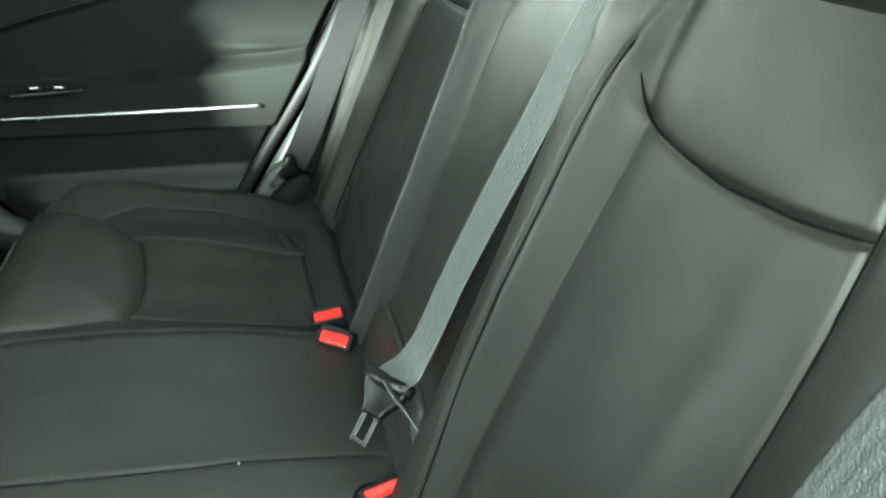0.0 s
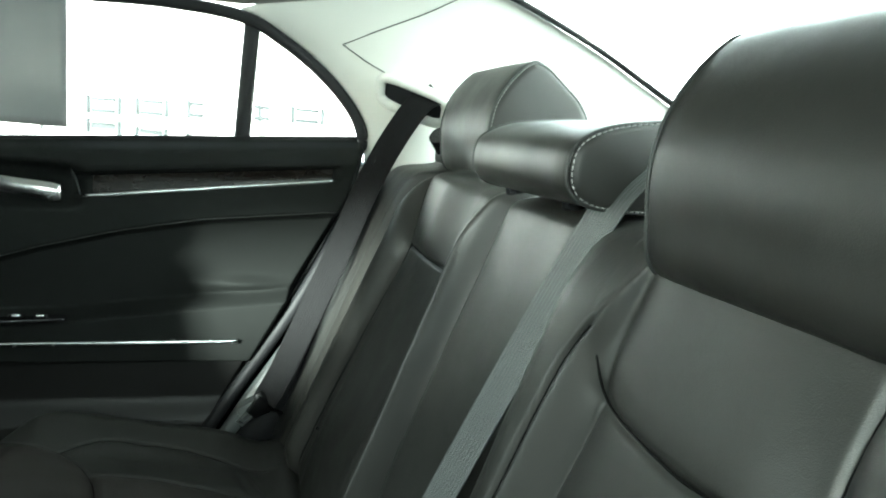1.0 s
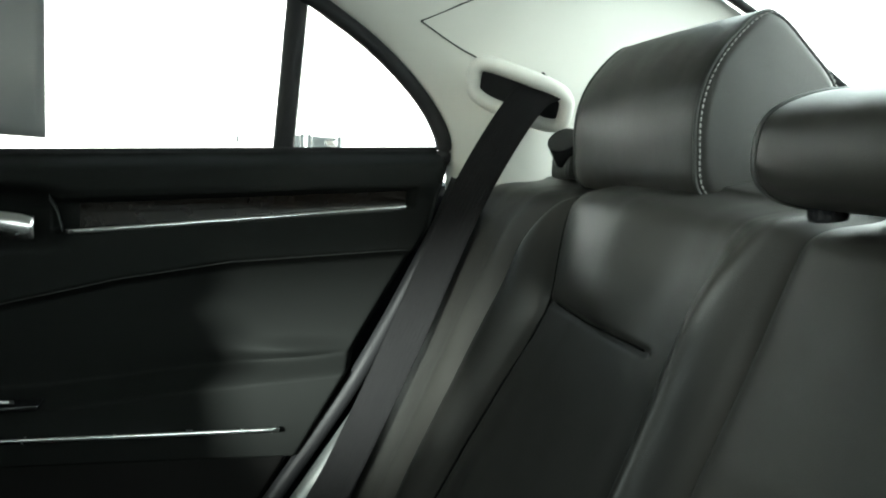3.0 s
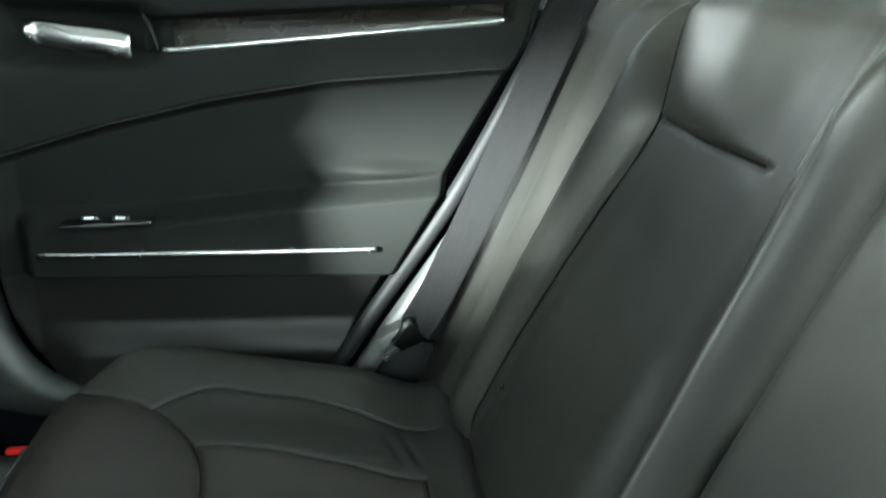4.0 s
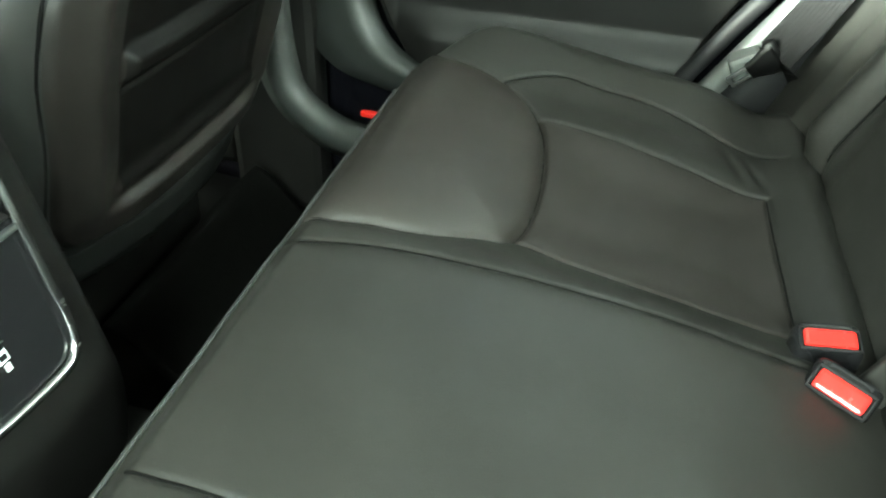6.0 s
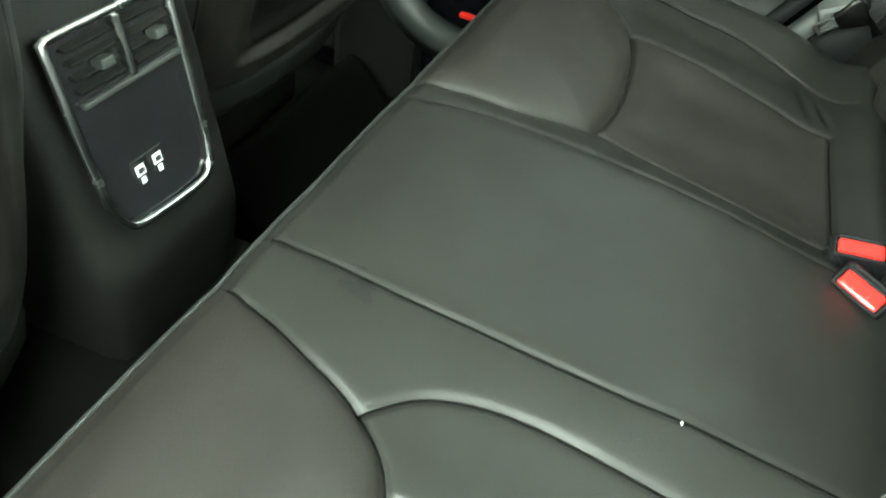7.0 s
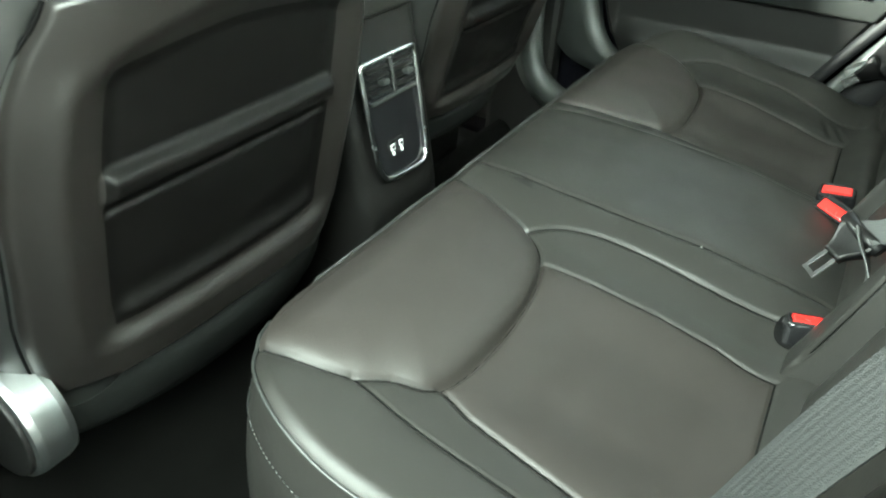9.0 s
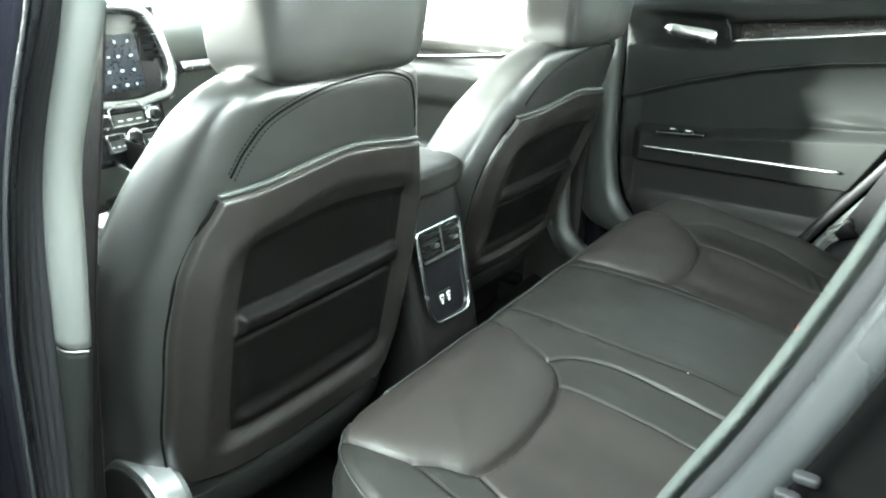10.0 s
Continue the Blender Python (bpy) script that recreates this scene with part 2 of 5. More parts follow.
def tube(name, line, radius, mat, parent=None, label="", sides=8, closed=False, squash=1.0, up=(0, 0, 1)):
    line = np.array(line, float)
    n = len(line)
    T = np.gradient(line, axis=0) if not closed else np.roll(line, -1, 0) - np.roll(line, 1, 0)
    T /= np.maximum(np.linalg.norm(T, axis=1, keepdims=True), 1e-9)
    up = np.array(up, float)
    A = np.cross(T, up)
    A /= np.maximum(np.linalg.norm(A, axis=1, keepdims=True), 1e-9)
    B = np.cross(A, T)
    ang = np.linspace(0, 2 * np.pi, sides, endpoint=False)
    V = line[:, None] + radius * (np.cos(ang)[None, :, None] * A[:, None] + squash * np.sin(ang)[None, :, None] * B[:, None])
    F = []
    for i in range(n if closed else n - 1):
        for k in range(sides):
            a, b = i * sides + k, i * sides + (k + 1) % sides
            c, d = ((i + 1) % n) * sides + (k + 1) % sides, ((i + 1) % n) * sides + k
            F.append((a, b, c, d))
    if not closed:
        F += [tuple(range(sides))[::-1], tuple((n - 1) * sides + k for k in range(sides))]
    return put(name, V.reshape(-1, 3), F, mat, parent, label) if all(len(f) == 4 for f in F) else _mixed(name, V.reshape(-1, 3), F, mat, parent, label)


def _mixed(name, V, F, mat, parent, label):
    return put(name, V, F, mat, parent, label)


def pillow(name, center, size, mat, parent=None, label="", e=0.35, n=20, turn=None, shape=None):
    """A rounded block: a cube drawn towards a superellipsoid; shape: a function that bends its points."""
    V, F = [], []
    g = np.linspace(-1, 1, n)
    for ax in range(3):
        for s in (-1, 1):
            a, b = np.meshgrid(g, g, indexing="ij")
            q = np.zeros((n, n, 3))
            q[..., ax] = s
            q[..., (ax + 1) % 3], q[..., (ax + 2) % 3] = a, b
            f = grid_faces(n, n) + len(V) * n * n
            V.append(q.reshape(-1, 3))
            F.append(f if s > 0 else f[:, ::-1])
    V, F = np.vstack(V), np.vstack(F)
    key = np.round(V, 5)
    _, first, inv = np.unique(key, axis=0, return_index=True, return_inverse=True)
    V, F = V[first], inv.reshape(-1)[F]
    p = 2 / e
    V = V / (np.abs(V) ** p).sum(1, keepdims=True) ** (1 / p)
    if shape:
        V = shape(V.copy())
    V = V * np.array(size) / 2
    if turn is not None:
        R = np.array(Euler([radians(a) for a in turn]).to_matrix())
        V = V @ R.T
    return put(name, V + np.array(center), F, mat, parent, label)


def box(name, center, size, mat, parent=None, label="", bevel=0.002, turn=None, axes=None):
    """A bevelled block; axes: its own x, y and z directions."""
    bm = bmesh.new()
    bmesh.ops.create_cube(bm, size=1.0)
    bmesh.ops.scale(bm, vec=size, verts=bm.verts)
    if bevel:
        bmesh.ops.bevel(bm, geom=bm.edges[:], offset=min(bevel, min(size) * 0.45), segments=2, affect="EDGES", profile=0.6)
    if axes is not None:
        R = Matrix([[axes[c][r] for c in range(3)] for r in range(3)]).to_4x4()
    else:
        R = Euler([radians(a) for a in (turn or (0, 0, 0))]).to_matrix().to_4x4()
    bmesh.ops.transform(bm, matrix=Matrix.Translation(center) @ R, verts=bm.verts)
    return part(name, bm, mat, parent, label, flat=True)


def disc(name, center, radius, depth, axis, mat, parent=None, label="", seg=32, bevel=0.002):
    bm = bmesh.new()
    bmesh.ops.create_cone(bm, cap_ends=True, segments=seg, radius1=radius, radius2=radius, depth=depth)
    rims = [e for e in bm.edges if abs(e.verts[0].co.z - e.verts[1].co.z) < 1e-6]
    bmesh.ops.bevel(bm, geom=rims, offset=bevel, segments=2, affect="EDGES", profile=0.6)
    R = Vector(axis).to_track_quat("Z", "Y").to_matrix().to_4x4()
    bmesh.ops.transform(bm, matrix=Matrix.Translation(center) @ R, verts=bm.verts)
    return part(name, bm, mat, parent, label, flat=True)


def ribbon(name, line, across, width, mat, parent=None, label="", thick=0.0022, ribs=5, twist=None):
    """Woven webbing along a line: a band with shallow lengthwise ribs and rounded selvedges."""
    line = np.array(line, float)
    n = len(line)
    W = np.array(across, float)
    if W.ndim == 1:
        W = np.repeat(W[None], n, 0)
    T = np.gradient(line, axis=0)
    T /= np.linalg.norm(T, axis=1, keepdims=True)
    W = W - (W * T).sum(1, keepdims=True) * T
    W /= np.linalg.norm(W, axis=1, keepdims=True)
    N = np.cross(W, T)
    m = 41
    s = np.linspace(-1, 1, m)
    prof = thick * (0.6 + 0.4 * np.abs(np.cos(s * ribs * np.pi))) * np.clip((1 - np.abs(s)) / 0.05, 0.15, 1)
    top = line[:, None] + s[None, :, None] * width / 2 * W[:, None] + prof[None, :, None] * N[:, None] * 0.5
    bot = line[:, None] + s[None, ::-1, None] * width / 2 * W[:, None] - thick * 0.4 * N[:, None]
    P = np.concatenate([top, bot], 1)
    P = np.concatenate([P, P[:, :1]], 1)
    return sheet(name, P, mat, parent, label)


def stitches(name, line, normal, parent, mat=None, step=0.0050, size=(0.0032, 0.0010, 0.0010), lift=0.0006):
    """A row of thread stitches along a line on a surface."""
    mat = mat or STITCH
    line = np.array(line, float)
    seg = np.linalg.norm(np.diff(line, axis=0), axis=1)
    s = np.r_[0, np.cumsum(seg)]
    V, F = [], []
    for d in np.arange(step / 2, s[-1], step):
        k = min(np.searchsorted(s, d) - 1, len(seg) - 1)
        k = max(k, 0)
        p = line[k] + (line[k + 1] - line[k]) * (d - s[k]) / max(seg[k], 1e-9)
        t = (line[k + 1] - line[k]) / max(seg[k], 1e-9)
        n_ = np.array(normal(p) if callable(normal) else normal, float)
        n_ = n_ - (n_ @ t) * t
        n_ /= max(np.linalg.norm(n_), 1e-9)
        b = np.cross(n_, t)
        o = len(V)
        for sz in (-0.3, 1):
            k2 = 1.0 if sz < 0 else 0.7
            for sx, sy in ((-1, -1), (1, -1), (1, 1), (-1, 1)):
                V.append(p + t * sx * size[0] / 2 * k2 + b * sy * size[1] / 2 + n_ * (lift + sz * size[2] / 2))
        F += [(o + 4, o + 5, o + 6, o + 7)] + [(o + i, o + (i + 1) % 4, o + 4 + (i + 1) % 4, o + 4 + i) for i in range(4)]
    return put(name, V, F, mat, parent, "")


# ---- rear bench: cushion ----
FRONT, BITE = 0.607, 0.150
PAD_NEAR = spline([(-0.148, 0.612), (-0.156, 0.572), (-0.168, 0.535), (-0.184, 0.491), (-0.212, 0.460), (-0.262, 0.444), (-0.335, 0.438),
                   (-0.400, 0.441), (-0.441, 0.453), (-0.459, 0.482), (-0.480, 0.507), (-0.495, 0.545), (-0.504, 0.605)], 6)
PAD_FAR = spline([(0.142, 0.612), (0.154, 0.567), (0.160, 0.517), (0.183, 0.473), (0.203, 0.447), (0.262, 0.437), (0.335, 0.439),
                  (0.405, 0.450), (0.445, 0.472), (0.477, 0.510), (0.494, 0.564), (0.505, 0.605)], 6)


def insert_outline(side, pad, x0, x1):
    """The insert: its sides and rear as given, its front along the thigh bolster."""
    lo, hi = min(x0, x1), max(x0, x1)
    front = [tuple(p) for p in pad if lo <= p[0] <= hi and p[1] < 0.47]
    if abs(front[0][0] - side[-1][0]) > abs(front[-1][0] - side[-1][0]):
        front = front[::-1]
    return np.array(list(side) + front)


INS_NEAR = insert_outline([(-0.213, 0.400), (-0.210, 0.330), (-0.213, 0.270), (-0.226, 0.207), (-0.330, 0.205), (-0.455, 0.205), (-0.462, 0.300),
                           (-0.449, 0.414)], PAD_NEAR, -0.440, -0.214)
INS_FAR = insert_outline([(0.190, 0.398), (0.185, 0.330), (0.184, 0.262), (0.181, 0.213), (0.288, 0.215), (0.397, 0.217), (0.416, 0.290),
                          (0.428, 0.370), (0.430, 0.425)], PAD_FAR, 0.203, 0.430)
STRIP_NEAR = spline([(-0.183, 0.491), (-0.156, 0.459), (-0.143, 0.410), (-0.142, 0.340), (-0.143, 0.280), (-0.141, 0.215)], 6)
STRIP_OUT_NEAR = spline([(-0.480, 0.507), (-0.491, 0.440), (-0.496, 0.312), (-0.500, 0.200)], 6)
STRIP_OUT_FAR = spline([(0.477, 0.510), (0.516, 0.455), (0.518, 0.400), (0.514, 0.325), (0.478, 0.195)], 6)
MID_NEAR = spline([(-0.102, 0.612), (-0.101, 0.570), (-0.103, 0.520), (-0.103, 0.440), (-0.102, 0.360), (-0.097, 0.290), (-0.090, 0.180)], 6)
MID_FAR = spline([(0.108, 0.612), (0.122, 0.560), (0.130, 0.505), (0.132, 0.445), (0.132, 0.385), (0.131, 0.325), (0.130, 0.250), (0.128, 0.180)], 6)
SEAMS = ((PAD_NEAR, 0.0014, 0.0052), (PAD_FAR, 0.0014, 0.0052), (np.vstack([INS_NEAR, INS_NEAR[:1]]), 0.0014, 0.0038),
         (np.vstack([INS_FAR, INS_FAR[:1]]), 0.0014, 0.0036), (STRIP_NEAR, 0.0014, 0.0026), (STRIP_OUT_NEAR, 0.0010, 0.0014),
         (STRIP_OUT_FAR, 0.0010, 0.0014), (MID_NEAR, 0.0012, 0.0022), (MID_FAR, 0.0012, 0.0024))


def cushion_edge(y):
    """The half width of the cushion, rounded at the front corners."""
    t = np.clip((np.asarray(y, float) - 0.44) / (FRONT + 0.004 - 0.44), 0, 1)
    return 0.582 - 0.145 * (1 - np.sqrt(np.maximum(0, 1 - t ** 2.2)))


def cushion_height(x, y):
    X = np.abs(x - CX)
    mid = curve(y, [0.13, 0.15, 0.20, 0.32, 0.45, 0.55, 0.59, 0.612], [0.36, 0.385, 0.402, 0.428, 0.440, 0.446, 0.445, 0.442])
    side = curve(y, [0.13, 0.15, 0.18, 0.22, 0.32, 0.45, 0.52, 0.57, 0.612], [0.36, 0.384, 0.386, 0.380, 0.398, 0.420, 0.436, 0.442, 0.438])
    z = mid + (side - mid) * smooth(0.10, 0.20, X)
    lift = np.where(x < CX, 0.017, 0.030)
    fall = np.where(x < CX, 0.001, 0.012)
    z = z + lift * smooth(0.46, 0.58, X) * smooth(0.62, 0.54, y) * smooth(0.14, 0.30, y) - fall * smooth(0.545, 0.60, X)
    for lo, hi in ((-0.460, -0.206), (0.178, 0.436)):
        low = curve(y, [0.19, 0.30, 0.45], [0.366, 0.383, 0.407])
        w = smooth(lo, lo + 0.085, x) * smooth(hi, hi - 0.085, x) * smooth(0.203, 0.262, y) * smooth(0.452, 0.385, y)
        z = z + (low - z) * w
    for pad in (PAD_NEAR, PAD_FAR):
        m = inside(pad, x, y)
        d = dist(pad, x, y)
        z = z + (0.009 * (1 - np.exp(-d / 0.014)) + 0.004 * smooth(0, 0.07, d)) * m * (0.35 + 0.65 * smooth(0.0, 0.045, FRONT - y))
    # rolled strip along the backrest
    z = z + 0.010 * np.exp(-((y - 0.180) / 0.022) ** 2) * smooth(0.14, 0.2, X)
    for line, deep, puff in SEAMS:
        d = dist(line, x, y)
        z = z - (1.7 * deep * np.exp(-(d / 0.0026) ** 2) + puff * np.exp(-(d / 0.014))) * (0.25 + 0.75 * smooth(0.004, 0.035, FRONT - y))
    # sewn gathers at the rear outer corner of the far insert
    for gx, gy, gd, gw in ((0.438, 0.224, 0.0026, 0.0050), (0.446, 0.246, 0.0022, 0.0065)):
        z = z - gd * np.exp(-((y - gy - 0.30 * (x - gx)) / gw) ** 2 - ((x - gx) / 0.028) ** 2)
    # soft creases of a used seat
    z = z + 0.0008 * np.sin(31 * x + 9 * y) * np.sin(23 * y - 7 * x) + 0.0003 * np.sin(67 * x - 31 * y) * np.sin(55 * y + 20 * x)
    z = z - 0.005 * (1 - smooth(0.0, 0.014, FRONT - y))
    return z


cushion = thing("rear_seat_cushion", "black leather rear bench cushion with sewn thigh bolsters and perforated inserts", "seat", at=(CX, 0.38, 0.15))
ys = np.r_[np.arange(0.132, 0.604, 0.0018), np.linspace(0.604, FRONT, 6)]
us = np.linspace(-1, 1, 620)
edge = cushion_edge(ys)
Xg = CX + us[:, None] * edge[None, :]
Yg = np.repeat(ys[None], len(us), 0)
Zg = cushion_height(Xg, Yg)
Zg = Zg - np.where(Xg < CX, 0.005, 0.010) * (1 - smooth(0, 0.016, edge[None] - np.abs(Xg - CX)))
P = np.stack([Xg, Yg, Zg], -1)
cls = np.zeros(Xg.shape, int)
cls[(Xg < np.interp(Yg, MID_NEAR[::-1, 1], MID_NEAR[::-1, 0]))] = 1
cls[(Xg > np.interp(Yg, MID_FAR[::-1, 1], MID_FAR[::-1, 0]))] = 2
cls[(Xg < np.interp(Yg, STRIP_OUT_NEAR[::-1, 1], STRIP_OUT_NEAR[::-1, 0]))] = 7
cls[(Xg > np.interp(Yg, STRIP_OUT_FAR[::-1, 1], STRIP_OUT_FAR[::-1, 0]))] = 8
cls[inside(PAD_NEAR, Xg, Yg)] = 3
cls[inside(PAD_FAR, Xg, Yg)] = 4
cls[inside(INS_NEAR, Xg, Yg)] = 5
cls[inside(INS_FAR, Xg, Yg)] = 6
cls[(Yg < 0.204) & (Xg < -0.19)] = 9
cls[(Yg < 0.204) & (Xg > 0.19)] = 10
split_sheet(P, cls, ["centre_panel", "side_panel", "side_panel", "thigh_bolster", "thigh_bolster", "insert", "insert", "outer_panel",
                     "outer_panel", "rear_roll", "rear_roll"],
            [LEATHER, LEATHER, LEATHER, INSERT, INSERT, INSERT, INSERT, LEATHER, LEATHER, LEATHER, LEATHER], cushion,
            {5: "brownish black perforated leather insert", 6: "brownish black perforated leather insert"})
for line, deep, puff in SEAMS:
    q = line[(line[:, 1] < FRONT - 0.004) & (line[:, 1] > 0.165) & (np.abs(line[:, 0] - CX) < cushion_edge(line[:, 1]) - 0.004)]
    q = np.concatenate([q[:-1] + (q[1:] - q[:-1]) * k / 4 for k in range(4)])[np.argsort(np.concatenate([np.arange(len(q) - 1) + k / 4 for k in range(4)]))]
    # dark tube in each groove: thread, and the groove's shade with it
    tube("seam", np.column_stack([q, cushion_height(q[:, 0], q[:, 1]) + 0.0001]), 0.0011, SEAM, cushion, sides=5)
# skirt below the front and side edges, with its piping
loop = [P[0, j] for j in range(0, len(ys))] + [P[i, -1] for i in range(1, len(us), 3)] + [P[-1, j] for j in range(len(ys) - 1, -1, -1)]
loop = np.array(loop)[::2]
rim = loop + np.array([0, 0, 0.001])
tube("edge_piping", rim, 0.0017, PIPING, cushion, "thin raised piping along the front edge", sides=6)
drop = np.linspace(0, 1, 16)
cen = np.array([CX, 0.30, 0])
out = loop - cen
out[:, 2] = 0
out /= np.linalg.norm(out, axis=1, keepdims=True)
S = loop[:, None] + out[:, None] * (0.022 * np.sin(np.pi * drop * 0.9) - 0.02 * drop ** 2)[None, :, None]
S[..., 2] = loop[:, None, 2] - 0.002 - drop[None] * (loop[:, None, 2] - 0.16)
sheet("front_skirt", S, LEATHER, cushion, flip=True)
# stitched double seam under the near corner edge
low_line = np.array([s[2] for s in S])
stitches("edge_stitching", low_line[::2] + out[::2] * 0.001, (0, 0.3, 1), cushion, mat=PIPING)


# ---- rear bench: backrests ----
UP = np.array([0, -0.342, 0.940])
NORMAL = np.array([0, 0.940, 0.342])
FOOT = np.array([0, 0.166, 0.355])


def back_point(x, s, h, lift=0.0):
    x, s, h = np.broadcast_arrays(x, s, h)
    return FOOT + np.stack([x, 0 * x, 0 * x], -1) + s[..., None] * UP + (h + lift)[..., None] * NORMAL


def height_to_s(z):
    return (np.asarray(z, float) - FOOT[2]) / UP[2]


def outer_back(x, z, side):
    """Relief of an outer backrest: bolsters, insert and shoulder pad. X runs outwards from the middle line."""
    X = (x - CX) * side
    if side > 0:
        band = 0.05 + 0 * z
        crest = curve(z, [0.36, 0.65, 0.80, 0.90], [0.116, 0.114, 0.115, 0.109])
        edge_in = crest + 0.045
        seam_out = curve(z, [0.36, 0.42, 0.52, 0.62, 0.69, 0.765, 0.795, 0.86, 0.90], [0.445, 0.440, 0.428, 0.402, 0.380, 0.352, 0.366, 0.404, 0.418])
        crease = curve(z, [0.36, 0.45, 0.57, 0.70, 0.80, 0.90], [0.497, 0.493, 0.484, 0.468, 0.448, 0.410])
        pad_in = 0.190 + 0 * z
        dip = 0.767 + 0.004 * smooth(0.27, 0.36, X)
    else:
        band = curve(z, [0.36, 0.46, 0.54, 0.63, 0.73, 0.78, 0.83, 0.86], [0.222, 0.215, 0.200, 0.201, 0.209, 0.216, 0.244, 0.255], 0.015)
        crest = band + 0.010
        edge_in = curve(z, [0.36, 0.46, 0.56, 0.66, 0.70, 0.764, 0.90], [0.236, 0.231, 0.234, 0.236, 0.239, 0.246, 0.262])
        seam_out = curve(z, [0.36, 0.50, 0.656, 0.717, 0.766, 0.82, 0.90], [0.448, 0.446, 0.443, 0.441, 0.436, 0.432, 0.440])
        crease = curve(z, [0.36, 0.68, 0.79, 0.90], [0.545, 0.540, 0.525, 0.510])
        pad_in = curve(z, [0.75, 0.764, 0.778, 0.839, 0.90], [0.252, 0.246, 0.236, 0.220, 0.212], 0.008)
        dip = 0.753 + 0.009 * ((X - 0.34) / 0.09) ** 2
    h = np.zeros(x.shape)
    fade = smooth(0.93, 0.80, z)
    if side > 0:
        h = h + 0.036 * np.exp(-((X - crest) / np.where(X < crest, 0.015, 0.030)) ** 2) * fade
    else:
        # a broad inner roll that ends in a flank, which falls to the insert along a crisp line
        flank = np.clip((X - band) / np.maximum(edge_in - band, 0.006), 0, 1)
        h = h + 0.040 * np.where(X < band, smooth(0.100, 0.192, X), 1 - 0.72 * flank ** 1.5) * fade
    # outer bolster
    mid = (seam_out + crease) / 2
    wide = (crease - seam_out) / 2 + 0.010
    h = h + (0.042 if side > 0 else 0.026) * np.exp(-((X - mid) / wide) ** 2) * smooth(0.95, 0.80, z) * smooth(0.34, 0.42, z)
    if side > 0:
        h = h + 0.030 * smooth(crease - 0.004, crease + 0.055, X) * smooth(0.93, 0.82, z)
    else:
        h = h + 0.012 * np.exp(-((X - crease - 0.035) / 0.030) ** 2)
    h = h - 0.10 * smooth(0.610 if side > 0 else 0.555, 0.730 if side > 0 else 0.640, X) ** 2
    # lumbar swell and shoulder pad
    on = smooth(edge_in - 0.02, edge_in + 0.04, X) * smooth(seam_out, seam_out - 0.05, X)
    h = h + on * (0.006 + 0.010 * np.exp(-((z - 0.52) / 0.12) ** 2))
    round_ = lambda d, w: np.sqrt(np.clip(1 - (1 - np.clip(d / w, 0, 1)) ** 2, 0, 1))
    m = (smooth(0.0, 0.085, X - pad_in) if side > 0 else round_(X - pad_in, 0.045)) * round_(seam_out - X, 0.070)
    rise = round_(z - dip, 0.042)
    h = h + (np.maximum(h, 0.024) - h) * m * rise
    h = h - 0.05 * smooth(0.850, 0.905, z) ** 2
    # seams
    g = lambda d, deep, wide: deep * np.exp(-(d / wide) ** 2)
    h = h - g(X - seam_out, 0.0030, 0.0030) - 0.008 * np.exp(-np.abs(X - seam_out) / 0.014)
    h = h - g(X - crease, 0.0040, 0.0034) - (0.016 if side > 0 else 0.004) * np.exp(-np.abs(X - crease) / 0.013)
    h = h - g(z - dip, 0.0035, 0.0030) * smooth(pad_in - 0.010, pad_in, X) * smooth(seam_out + 0.004, seam_out - 0.004, X)
    h = h - (g(X - band, 0.0034, 0.0028) + 0.003 * np.exp(-np.abs(X - band) / 0.010)) * smooth(0.37, 0.40, z) * (1 - m * rise)
    h = h - g(X - edge_in, 0.0010 if side > 0 else 0.0024, 0.0040 if side > 0 else 0.0030) * (1 - m * rise)
    h = h + 0.0006 * np.sin(43 * x + 17 * z) * np.sin(29 * z - 11 * x)
    which = np.select([(X > pad_in) & (X < seam_out) & (z > dip), X < band, X < edge_in, X < seam_out, X < crease], [2, 0, 1, 3, 4], 5)
    return h, which


